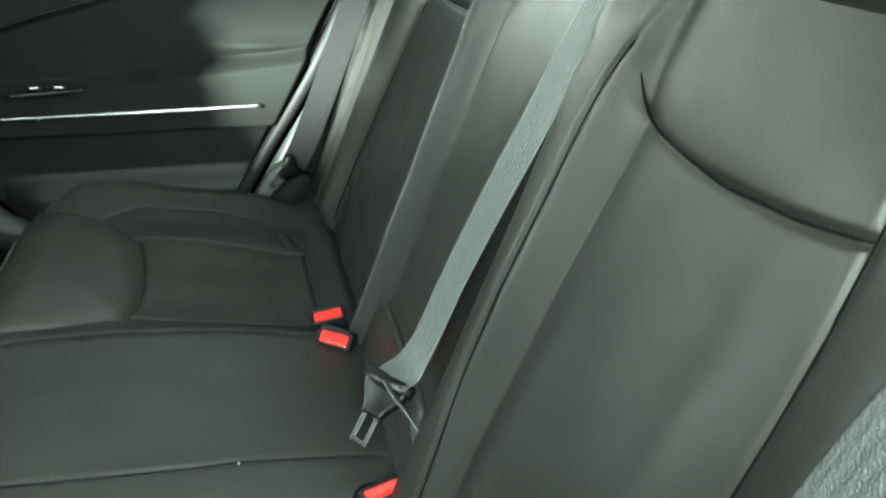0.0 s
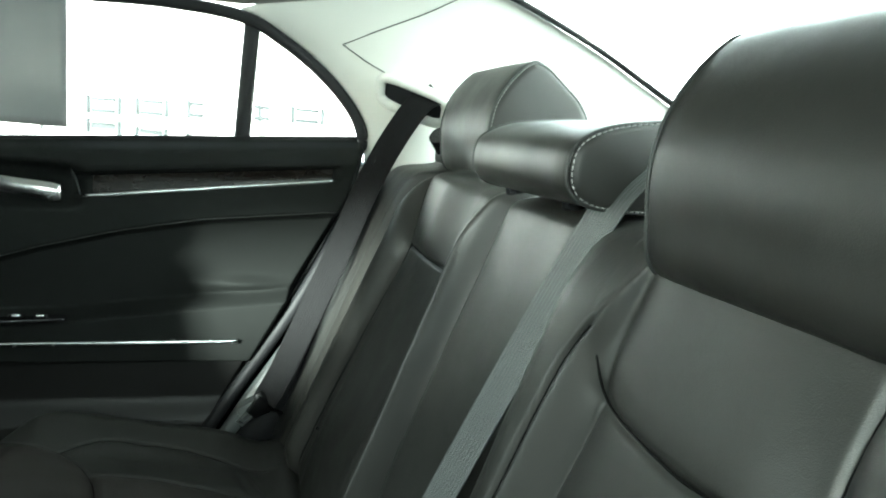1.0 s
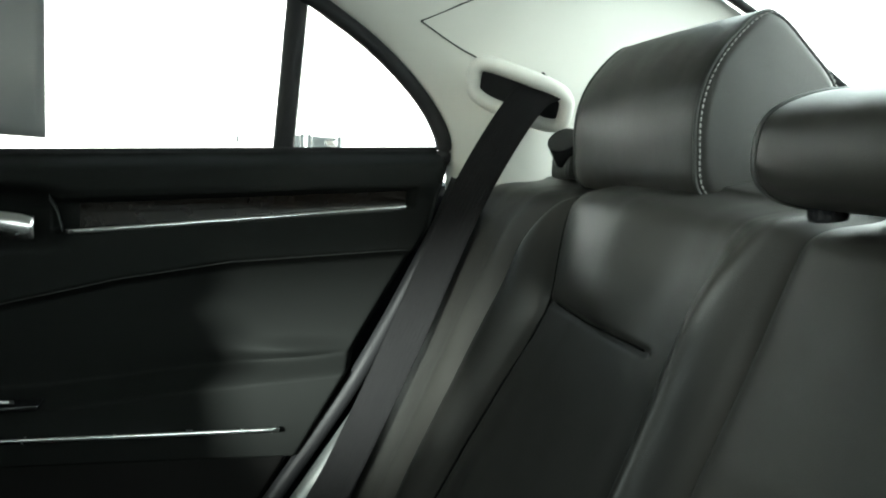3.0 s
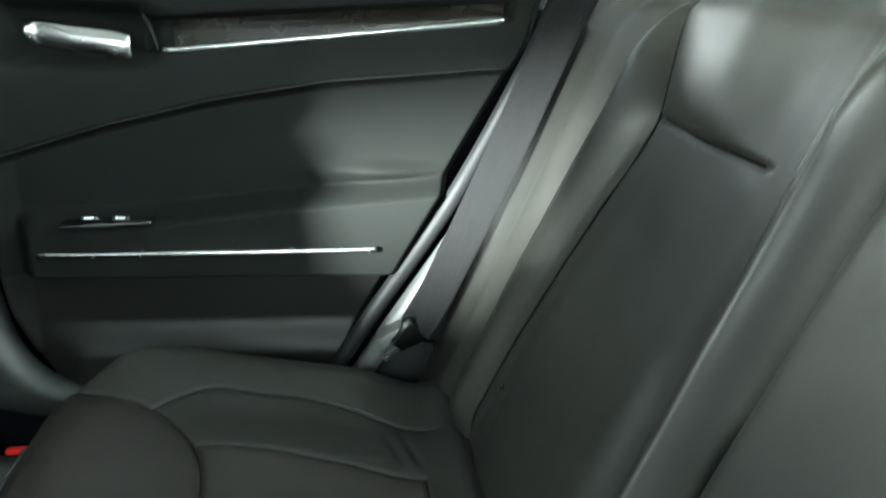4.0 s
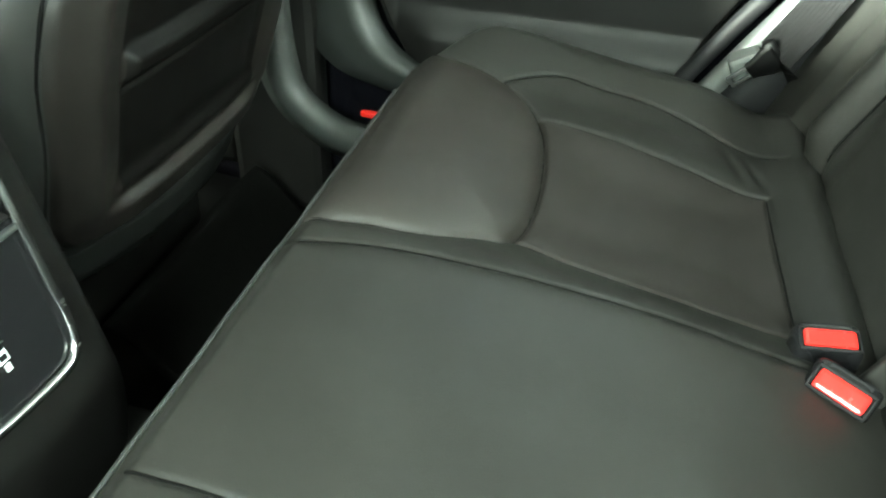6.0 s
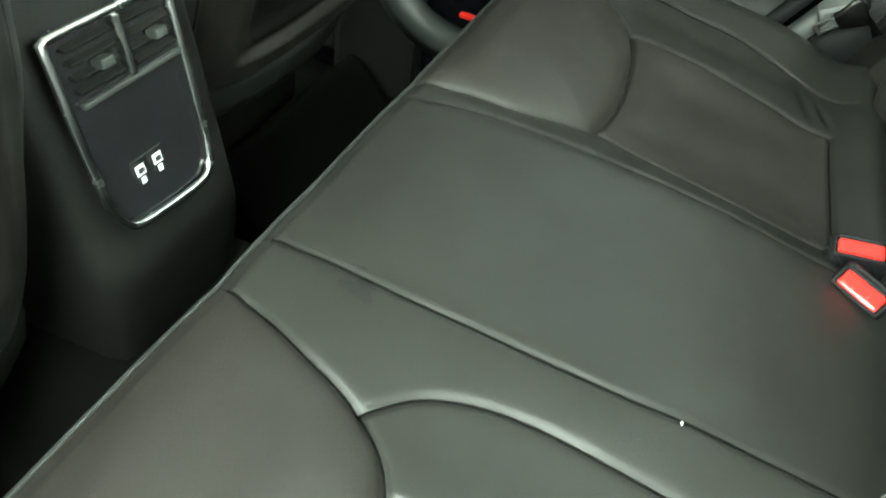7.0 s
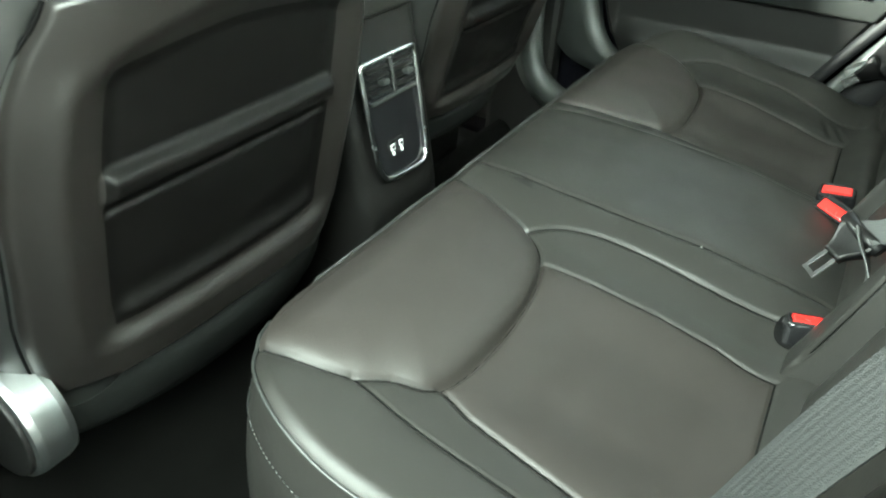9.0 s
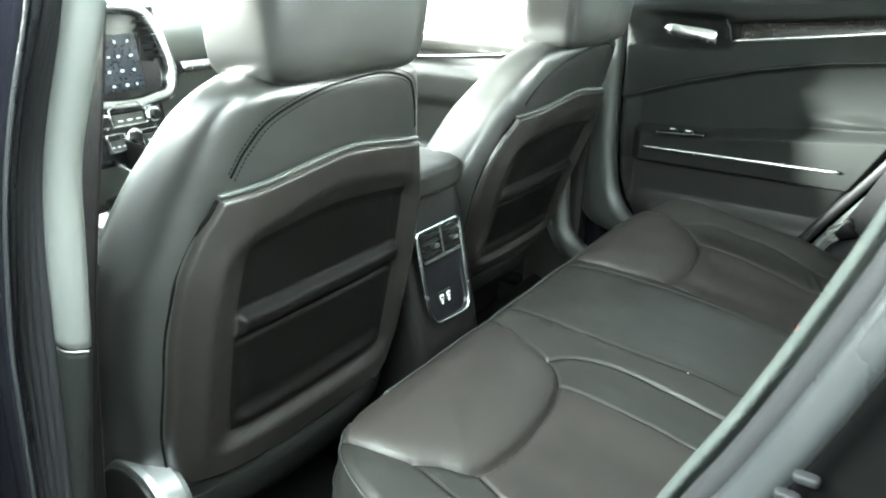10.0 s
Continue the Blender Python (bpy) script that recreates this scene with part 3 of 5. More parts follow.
def make_back(side, lift, label):
    ob = thing("rear_bench", label, "bench seat", group="rear backrests", at=(CX + side * 0.36, 0.05, 0.35))
    z = np.r_[np.linspace(0.345, 0.905, 300)]
    X = np.linspace(0.098 if side > 0 else 0.135, 0.680 if side > 0 else 0.615, 270)
    xg, zg = np.meshgrid(CX + side * X, z, indexing="ij")
    h, which = outer_back(xg, zg, side)
    if side < 0:                                       # soft corner where the shoulder pad meets the bolster
        spot = np.exp(-(((xg - CX + 0.246) / 0.014) ** 2 + ((zg - 0.766) / 0.014) ** 2))
        for _ in range(12):
            hp = np.pad(h, 1, "edge")
            h = h + spot * ((hp[:-2, 1:-1] + hp[2:, 1:-1] + hp[1:-1, :-2] + hp[1:-1, 2:]) / 4 - h)
    h = h - 0.012 * (1 - smooth(0, 0.012, np.abs(xg - CX) - X[0])) ** 2
    Pb = back_point(xg, height_to_s(zg), h, lift)
    # sewn seams where two panels meet, their groove shade added as dark tubes
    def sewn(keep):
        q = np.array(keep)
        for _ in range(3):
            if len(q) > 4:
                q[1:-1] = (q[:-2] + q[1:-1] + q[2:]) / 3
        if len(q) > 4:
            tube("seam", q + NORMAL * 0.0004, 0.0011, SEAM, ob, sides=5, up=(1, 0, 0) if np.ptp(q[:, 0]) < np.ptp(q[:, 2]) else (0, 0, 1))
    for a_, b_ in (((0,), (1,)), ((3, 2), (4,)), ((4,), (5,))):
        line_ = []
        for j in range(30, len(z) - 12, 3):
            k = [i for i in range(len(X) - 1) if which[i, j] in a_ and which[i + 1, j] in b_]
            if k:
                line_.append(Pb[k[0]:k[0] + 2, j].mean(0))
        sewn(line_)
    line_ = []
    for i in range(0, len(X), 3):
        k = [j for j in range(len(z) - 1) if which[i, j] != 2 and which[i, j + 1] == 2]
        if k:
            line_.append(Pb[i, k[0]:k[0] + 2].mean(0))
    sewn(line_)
    # the top and the edges roll back
    top = np.linspace(0, 1, 14)[1:]
    Tp = Pb[:, -1:] + np.stack([0 * top, -0.10 * np.sin(top * 1.5), 0.022 * np.sin(top * np.pi) - 0.03 * top], -1)[None]
    Pb = np.concatenate([Pb, Tp], 1)
    which = np.concatenate([which, np.repeat(which[:, -1:], len(top), 1)], 1)
    sd = np.linspace(0, 1, 7)[1:]
    In = Pb[:1] + np.stack([-side * 0.012 * np.sin(sd * 1.57), -0.07 * sd, 0 * sd], -1)[:, None]
    Out = Pb[-1:] + np.stack([side * 0.012 * np.sin(sd * 1.57), -0.08 * sd, 0 * sd], -1)[:, None]
    Pb = np.concatenate([In[::-1], Pb, Out], 0)
    which = np.concatenate([np.repeat(which[:1], 6, 0), which, np.repeat(which[-1:], 6, 0)], 0)
    if side > 0:
        Pb, which = Pb[::-1], which[::-1]
    split_sheet(Pb, which, ["inner_ridge", "inner_bolster", "shoulder_pad", "insert", "outer_bolster", "outer_panel"],
                [LEATHER] * 6, ob)
    return ob


far_back = make_back(1, 0.0, "black leather rear backrest section beside the closed door, sewn bolsters")
near_back = make_back(-1, 0.008, "black leather rear backrest section beside the open door, curved shoulder pad")
# middle section, set back between the two
mid_back = thing("rear_bench", "flat black leather centre backrest with folded armrest panel", "bench seat", at=(CX, 0.05, 0.35))
z = np.linspace(0.345, 0.90, 160)
x = np.linspace(-0.150, 0.110, 130)
xg, zg = np.meshgrid(x, z, indexing="ij")
h = 0.008 - 0.012 * smooth(0.09, 0.13, np.abs(xg + 0.018)) ** 2 + 0.006 * np.exp(-((zg - 0.6) / 0.2) ** 2)
for q in (0.118,):
    h = h - 0.003 * np.exp(-((np.abs(xg + 0.018) - q) / 0.004) ** 2)
h = h - 0.05 * smooth(0.85, 0.90, zg) ** 2 + 0.0008 * np.sin(37 * xg + 21 * zg) * np.sin(31 * zg)
h = h - 0.030 * smooth(0.098, 0.110, xg)
low = smooth(0.47, 0.38, zg)
h = h + 0.012 * low
Pm = back_point(xg, height_to_s(zg), h)
top = np.linspace(0, 1, 10)[1:]
Pm = np.concatenate([Pm, Pm[:, -1:] + np.stack([0 * top, -0.12 * top, 0.008 * np.sin(top * np.pi)], -1)[None]], 1)
sheet("centre_panel", Pm, LEATHER, mid_back, flip=True)
# padded foot of the folded armrest
pillow("armrest_pad", back_point(np.array(0.003), height_to_s(np.array(0.402)), np.array(0.008)), (0.228, 0.026, 0.112), LEATHER, mid_back,
       e=0.30, n=24, turn=(20, 0, 0))


# ---- headrests ----
def headrest(name, label, middle, wide, side, round_edge=0.013, group="rear headrests"):
    """A padded block: its side outline (y, z) drawn across, with flat sewn end panels."""
    mx, my, mz = middle
    ob = thing(name, label, "headrest", group=group, at=middle)
    ring = spline([side[-1]] + list(side) + side[:2], 10)[10:-10][:-1]
    ring = ring[np.r_[True, np.linalg.norm(np.diff(ring, axis=0), axis=1) > 1e-6]]
    hub = ring.mean(0)
    reach = np.linalg.norm(ring - hub, axis=1).mean()
    stations = []
    for k in np.linspace(0, np.pi / 2, 9):                       # rounded edge
        stations.append((wide / 2 - round_edge * (1 - np.sin(k)), 1 - round_edge * (1 - np.cos(k)) / reach))
    body = [(u * (wide / 2 - round_edge), 1 + 0.012 * (1 - u ** 2)) for u in np.linspace(-1, 1, 15)]
    caps = [(wide / 2 + 0.003 * (1 - q ** 2), q * (1 - round_edge / reach)) for q in (0.93, 0.8, 0.6, 0.4, 0.2, 0.02)]
    edge_r = [(x_, s_) for x_, s_ in stations][1:]
    rows = [(-x_, s_) for x_, s_ in caps[::-1]] + [(-x_, s_) for x_, s_ in edge_r[::-1]] + body[1:-1] + edge_r + caps
    edge_n = len(caps)
    H = np.array([[(mx + x_, my + p[0], mz + p[1]) for p in hub + (ring - hub) * s_] for x_, s_ in rows])
    H = np.concatenate([H, H[:, :1]], 1)
    split = edge_n + 4
    face = sheet("front_panel", H[split:-split], LEATHER, ob)
    sheet("side_panel", H[:split + 1], LEATHER, ob)
    sheet("side_panel", H[-split - 1:], LEATHER, ob)
    for sx in (-1, 1):
        at_x = wide / 2 - round_edge * 0.42
        line = np.array([(mx + sx * at_x, my + p[0], mz + p[1]) for p in hub + (ring - hub) * (1 - 0.10 * round_edge / reach)])
        normal = lambda w: np.array([0.5 * sx, w[1] - my - hub[0], w[2] - mz - hub[1]])
        tube("seam_piping", line, 0.0017, PIPING, face, sides=6, closed=True, up=(1, 0, 0))
        grow = 1 + 0.0002 / reach
        for off, sc in ((-0.0075, grow), (0.0045, 1 - 0.0020 / reach)):
            q = np.array([(mx + sx * (at_x + off), my + p[0], mz + p[1]) for p in hub + (line[:, 1:] - np.array([my, mz]) - hub) * sc])
            stitches("stitching", q, normal, face, lift=0.0001, size=(0.0034, 0.0011, 0.0007))
    return ob


TALL = [(0.046, -0.070), (0.058, -0.030), (0.058, 0.010), (0.044, 0.046), (0.014, 0.080), (-0.008, 0.083), (-0.040, 0.060), (-0.072, 0.030),
        (-0.092, -0.020), (-0.070, -0.066), (-0.010, -0.078)]
LOW = [(0.090, -0.024), (0.097, -0.006), (0.091, 0.016), (0.066, 0.030), (0.030, 0.037), (-0.030, 0.042), (-0.078, 0.036), (-0.098, 0.006),
       (-0.080, -0.026), (0.000, -0.034), (0.064, -0.033)]
headrest("rear_headrest", "black leather outer headrest with twin stitched seams above the far backrest", (0.366, -0.095, 0.953), 0.236, TALL)
headrest("rear_headrest", "large black leather outer headrest with stitched seams by the open door", (-0.362, -0.028, 0.926), 0.244, TALL)
mid_head = headrest("rear_headrest", "low wide black leather centre headrest with contrast stitched edge", (-0.030, -0.058, 0.919), 0.236, LOW)
for sx in (-0.075, 0.065):
    disc("post_collar", (CX + sx, -0.01, 0.885), 0.011, 0.012, (0, 0.2, 1), GLOSS, mid_head, "black plastic post collar")


# ---- seat belts and buckles ----
def buckle(name, label, top, axis, across, wide=0.044):
    """A buckle with its red press button in the end face."""
    ob = thing(name, label, "seat belt buckle", group="rear buckles", at=top)
    a = np.array(axis, float)
    a /= np.linalg.norm(a)
    w = np.array(across, float)
    w = w - (w @ a) * a
    w /= np.linalg.norm(w)
    d = np.cross(a, w)
    t = np.array(top, float)
    body = pillow("body", (0, 0, 0), (wide * 1.06, 0.027, 0.074), GLOSS, ob, e=0.30, n=18)
    me = body.data
    for v in me.vertices:
        v.co = Vector(t - a * 0.036) + Vector(w) * v.co.x + Vector(d) * v.co.y + Vector(a) * v.co.z
    box("button", t - a * 0.001 + d * -0.003, (wide * 0.80, 0.0150, 0.008), RED, body, "bright red press button", bevel=0.0030, axes=(w, d, a))
    ring_ = [t + w * wide * 0.44 * sx_ + d * (0.0085 * sd_ - 0.003) for sx_, sd_ in ((-1, -1), (1, -1), (1, 1), (-1, 1))]
    tube("button_lip", [p_ + (q_ - p_) * k / 6 for p_, q_ in zip(ring_, ring_[1:] + ring_[:1]) for k in range(6)], 0.0014, RUBBER, body, "black lip round the button", sides=6, closed=True, up=a)
    box("slot", t + d * 0.0085 + a * 0.0002, (wide * 0.66, 0.0035, 0.001), RUBBER, body, bevel=0.0003, axes=(w, d, a))
    box("stalk", t - a * 0.085, (wide * 0.8, 0.012, 0.05), PLASTIC, ob, bevel=0.004, axes=(w, d, a))
    return ob


buckle("seat_belt_buckle", "black seat belt buckle with red button tucked beside the far insert", (0.150, 0.208, 0.418), (-0.25, 0.12, 0.96), (0.05, -1, 0))
buckle("seat_belt_buckle", "black seat belt buckle with red button, leaning over the centre seat", (0.103, 0.205, 0.414), (-0.62, 0.22, 0.75), (-0.30, -0.95, -0.35))
buckle("seat_belt_buckle", "black seat belt buckle with red button standing in a cushion pocket", (-0.150, 0.196, 0.411), (0.10, 0.06, 0.99), (0.25, -1, 0))

ra = np.linspace(0, 2 * np.pi, 41)
pocket_rim = thing("buckle_pocket", "dark oval disc that shades the pocket round the standing buckle", "buckle pocket", at=(-0.150, 0.194, 0.40))
oval = np.stack([np.stack([-0.150 + k * 0.026 * sup(ra, 0.8), 0.194 + k * 0.030 * sus(ra, 0.8)], -1) for k in (0.02, 0.4, 0.75, 0.93, 1.0)], 1)
# flat dark disc on the cushion, standing in for the shade inside the pocket
sheet("pocket_lining", np.concatenate([oval, (cushion_height(oval[..., 0], oval[..., 1]) + np.array([0.0008, 0.0008, 0.0012, 0.0018, 0.0004]))[..., None]], -1), SEAM, pocket_rim)
DULL = material("dull_steel", (0.06, 0.06, 0.06), 0.42, metal=1.0, mottle=0.1, mottle_scale=40)


def tongue(parent, tip, axis, across, wide=0.052, plate=None):
    """Steel latch plate with its black grip and cover."""
    a = np.array(axis, float)
    a /= np.linalg.norm(a)
    w = np.array(across, float)
    w = w - (w @ a) * a
    w /= np.linalg.norm(w)
    d = np.cross(a, w)
    t = np.array(tip, float)
    plate = plate or DULL
    for s in (-1, 1):
        box("latch_plate", t - a * 0.018 + w * s * 0.0066, (0.0044, 0.0025, 0.030), plate, parent, "dull steel latch plate", bevel=0.0008, axes=(w, d, a))
    box("latch_plate", t - a * 0.0055, (0.0172, 0.0025, 0.0046), plate, parent, "dull steel latch plate", bevel=0.0008, axes=(w, d, a))
    # black grip that widens from the plate to the loop
    u_, v_ = np.meshgrid(np.linspace(-1, 1, 9), np.linspace(0, 1, 9), indexing="ij")
    half = 0.010 + (wide * 0.44 - 0.010) * smooth(0, 0.8, v_)
    G = t - a * 0.029 + u_[..., None] * half[..., None] * w - (0.036 * v_)[..., None] * a + (0.0045 + 0.003 * np.cos(u_ * 1.4) * np.sin(v_ * 2.6))[..., None] * d
    sheet("latch_grip", G, MOULDED, parent, "black moulded latch grip", thick=0.009)
    tube("belt_loop", [t - a * 0.064 - w * wide * 0.50, t - a * 0.062, t - a * 0.064 + w * wide * 0.50], 0.0070, MOULDED, parent, "black moulded belt loop", sides=10, squash=0.7, up=d)
    return t - a * 0.062


far_belt = thing("seat_belt", "grey shoulder belt, darkened for shade, hanging from the pillar slot to its latch", "seat belt", group="rear belts", at=(0.60, 0.24, 0.40))
end = tongue(far_belt, (0.618, 0.252, 0.405), (0.02, 0.72, -0.70), (0.30, -0.69, -0.70), wide=0.046, plate=STEEL)
fl = spline([(0.600, -0.060, 1.005), (0.598, -0.020, 0.975), (0.592, 0.045, 0.860), (0.594, 0.110, 0.690), (0.610, 0.175, 0.520), tuple(end)], 10)
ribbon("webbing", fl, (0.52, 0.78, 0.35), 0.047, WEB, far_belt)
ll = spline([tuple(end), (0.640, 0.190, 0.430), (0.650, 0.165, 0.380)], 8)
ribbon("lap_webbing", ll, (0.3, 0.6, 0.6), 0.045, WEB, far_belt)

mid_belt = thing("seat_belt", "grey centre belt, paled for light, lying over the backrest to its hanging latch", "seat belt", group="rear belts", at=(-0.13, 0.19, 0.45))
end = tongue(mid_belt, (-0.128, 0.216, 0.446), (-0.35, 0.55, -0.76), (0.72, 0.60, 0.25))
cl = [(-0.165, -0.150, 0.905), (-0.155, -0.060, 0.930), (-0.147, -0.015, 0.910), (-0.137, 0.018, 0.850)]
cl = spline(cl + [(-0.112, 0.064, 0.730), (-0.086, 0.111, 0.600), (-0.088, 0.150, 0.510), tuple(end)], 10)
# Copy of the webbing, paled to hold the light on the centre belt.
WEBMID = material("webbing_pale_in_light", (0.068, 0.071, 0.071), 0.42, mottle=0.1, mottle_scale=40, grain=0.6, grain_scale=950, cells=True)
ribbon("webbing", cl, (1.0, 0.12, 0.05), 0.043, WEBMID, mid_belt, "grey ribbed webbing, paled for light")
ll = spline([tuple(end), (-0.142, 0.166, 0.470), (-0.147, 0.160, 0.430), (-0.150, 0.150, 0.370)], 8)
ribbon("lap_webbing", ll, (1, 0.1, 0.0), 0.040, WEBMID, mid_belt, "grey ribbed webbing, paled for light")

near_belt = thing("seat_belt", "grey shoulder belt beside the open door, close to the backrest edge", "seat belt", group="rear belts", at=(-0.58, 0.25, 0.42))
nl = spline([(-0.590, -0.050, 0.990), (-0.565, 0.030, 0.920), (-0.545, 0.115, 0.800), (-0.540, 0.180, 0.645), (-0.541, 0.222, 0.515), (-0.560, 0.260, 0.400)], 10)
box("belt_anchor", (-0.561, 0.262, 0.398), (0.050, 0.016, 0.030), PLASTIC, near_belt, "black belt anchor at the sill", bevel=0.004)
# Copy of the webbing at a tone between the lit and the shaded belt.
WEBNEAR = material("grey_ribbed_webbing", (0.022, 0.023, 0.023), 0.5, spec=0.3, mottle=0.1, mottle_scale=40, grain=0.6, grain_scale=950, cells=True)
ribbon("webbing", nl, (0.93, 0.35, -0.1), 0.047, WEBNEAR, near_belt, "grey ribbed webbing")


# ---- far rear door (closed) ----
def panel_relief(y, z):
    """How far the door panel stands in from its base sheet."""
    d = 0.004 + 0 * y
    line = np.interp(y, [0.0, 0.108, 0.323, 0.457, 0.585, 0.78], [0.772, 0.768, 0.746, 0.721, 0.688, 0.625])
    d = d + 0.017 * smooth(line - 0.002, line + 0.014, z)                    # padded upper
    top = 0.914 - 0.072 * (y - 0.05)
    d = d + 0.010 * smooth(top - 0.07, top - 0.04, z) - 0.03 * smooth(top - 0.026, top, z) ** 2
    wt_ = np.interp(y, [0.09, 0.52], [0.862, 0.824])
    wb_ = np.interp(y, [0.09, 0.52], [0.836, 0.786])
    on = smooth(0.085, 0.095, y) * smooth(0.535, 0.525, y)
    d = d - 0.010 * on * smooth(wb_ - 0.002, wb_ + 0.003, z) * smooth(wt_ + 0.003, wt_ - 0.002, z)
    # handle bowl
    b = np.exp(-(((y - 0.615) / 0.088) ** 6) - ((z - 0.803) / 0.034) ** 6)
    d = d - 0.030 * b
    # armrest shelf
    at = np.interp(y, [0.10, 0.19, 0.39, 0.53, 0.68], [0.630, 0.622, 0.602, 0.584, 0.576])
    arm = smooth(0.496, 0.508, z) * smooth(at + 0.012, at - 0.010, z)
    d = d + 0.045 * arm * smooth(0.715, 0.680, y)
    # pull cup behind the armrest
    cup = np.exp(-(((y - 0.245) / 0.070) ** 2) - ((z - 0.640) / 0.012) ** 2)
    d = d + 0.016 * cup
    # lower map pocket
    d = d + 0.022 * smooth(0.43, 0.38, z) * smooth(0.72, 0.64, y)
    d = d + 0.018 * smooth(0.70, 0.735, y) * smooth(0.70, 0.60, z)
    return d


DOOR_X = 0.712
far_door = thing("rear_door", "closed rear passenger door with dark padded panel, wood strip and chrome trims", "car door", at=(DOOR_X, 0.40, 0.10))
vz = np.linspace(0.10, 0.912, 300)
ymin = np.interp(vz, [0.10, 0.399, 0.627, 0.811, 0.912], [0.40, 0.284, 0.160, 0.060, 0.040])
ymax = np.interp(vz, [0.10, 0.30, 0.386, 0.451, 0.554, 0.912], [0.62, 0.66, 0.719, 0.739, 0.750, 0.760])
u = np.linspace(0, 1, 280)
Y = ymin[None] + u[:, None] * (ymax - ymin)[None]
Z = np.repeat(vz[None], len(u), 0)
sill = 0.914 - 0.072 * (Y - 0.05)
Z = np.where(Z > 0.80, 0.80 + (Z - 0.80) * (sill - 0.80) / 0.112, Z)
D = panel_relief(Y, Z)
rimd = np.minimum(u[:, None] * (ymax - ymin)[None], (1 - u[:, None]) * (ymax - ymin)[None])
D = D - 0.022 * (1 - smooth(0, 0.016, rimd)) ** 2
Pd = np.stack([DOOR_X - D, Y, Z], -1)
line = np.interp(Y, [0.0, 0.108, 0.323, 0.457, 0.585, 0.78], [0.772, 0.768, 0.746, 0.721, 0.688, 0.625])
at_ = np.interp(Y, [0.10, 0.19, 0.39, 0.53, 0.68], [0.630, 0.622, 0.602, 0.584, 0.576])
kd = np.select([Z > line, Z > at_ + 0.012, Z > 0.497], [0, 1, 2], 3)
split_sheet(Pd[::-1], kd[::-1], ["upper_panel", "middle_panel", "armrest", "lower_panel"], [SOFTBLACK, SOFTBLACK, SOFTBLACK, PLASTIC], far_door,
            {1: "dark soft padded middle panel"})


def on_door(y, z, out=0.0):
    y, z = np.asarray(y, float), np.asarray(z, float)
    return np.stack([DOOR_X - panel_relief(y, z) - out, y, z], -1)


def bar(name, y0, z0, y1, z1, high, deep, mat, parent, label, out=0.0, n=40):
    """A trim bar that follows the door panel between two points."""
    t = np.linspace(0, 1, n)
    yy, zz = y0 + (y1 - y0) * t, z0 + (z1 - z0) * t
    base = on_door(yy, zz, out)
    prof = [(-0.5, 0), (-0.5, 0.6), (-0.3, 1), (0.3, 1), (0.5, 0.6), (0.5, 0), (-0.5, 0)]
    P_ = np.stack([base + np.array([-deep * b_, 0, high * a_]) for a_, b_ in prof], 1)
    ends = lambda k: np.repeat(P_[k].mean(0)[None, None], len(prof), 1)
    P_ = np.concatenate([ends(0), P_, ends(-1)], 0)
    return sheet(name, P_, mat, parent, label)


ta = np.linspace(0.50, 0.10, 60)
wood_p = np.stack([on_door(ta, np.interp(ta, [0.09, 0.52], [0.8375, 0.7900]) + k * np.interp(ta, [0.09, 0.52], [0.0215, 0.030]), 0.003) for k in np.linspace(0, 1, 6)], 1)
sheet("wood_strip", wood_p, WOOD, far_door, "dark glossy burl wood strip")
bar("chrome_trim", 0.515, 0.787, 0.098, 0.8365, 0.0075, 0.006, CHROME, far_door, "thin satin chrome trim", out=0.002)
bar("chrome_trim", 0.520, 0.789, 0.532, 0.828, 0.0085, 0.006, GREY, far_door, "thin satin trim end", out=0.002, n=12)
bar("armrest_trim", 0.673, 0.5395, 0.256, 0.5450, 0.0075, 0.006, CHROME, far_door, "bright chrome armrest strip", out=0.001)
# the edge line below the padded upper
yy = np.linspace(0.09, 0.74, 60)
zz = np.interp(yy, [0.0, 0.108, 0.323, 0.457, 0.585, 0.78], [0.772, 0.768, 0.746, 0.721, 0.688, 0.625])
tube("panel_piping", on_door(yy, zz + 0.010, 0.000), 0.0012, PIPING, far_door, sides=6)
# lever
lever = thing("door_handle", "satin chrome inside door lever in a dark bowl", "door handle", at=(0.69, 0.60, 0.79))
lx = spline([(0.690, 0.665, 0.806), (0.676, 0.640, 0.803), (0.672, 0.590, 0.797), (0.676, 0.545, 0.791)], 8)
Wv = np.linspace(-1, 1, 9)
hgt = np.interp(np.linspace(0, 1, len(lx)), [0, 0.15, 0.5, 0.9, 1], [0.010, 0.014, 0.0155, 0.0175, 0.015])
Lp = lx[:, None] + np.stack([0.006 * (Wv ** 2), 0 * Wv, Wv], -1)[None] * np.stack([np.ones_like(hgt), np.ones_like(hgt), hgt], -1)[:, None]
sheet("lever", Lp, CHROME, lever, thick=0.006)
# window switches
box("switch_panel", (0.664, 0.588, 0.5815), (0.030, 0.110, 0.006), GLOSS, far_door, "gloss black switch panel", bevel=0.002, turn=(-3, 0, 0))
for sy in (0.570, 0.606):
    sw = box("window_switch", (0.660, sy, 0.588), (0.014, 0.022, 0.008), GLOSS, far_door, bevel=0.003, turn=(0, 18, 0))
    box("switch_tip", (0.653, sy, 0.5905), (0.004, 0.012, 0.004), CHROME, sw, "chrome switch tip", bevel=0.001, turn=(0, 18, 0))

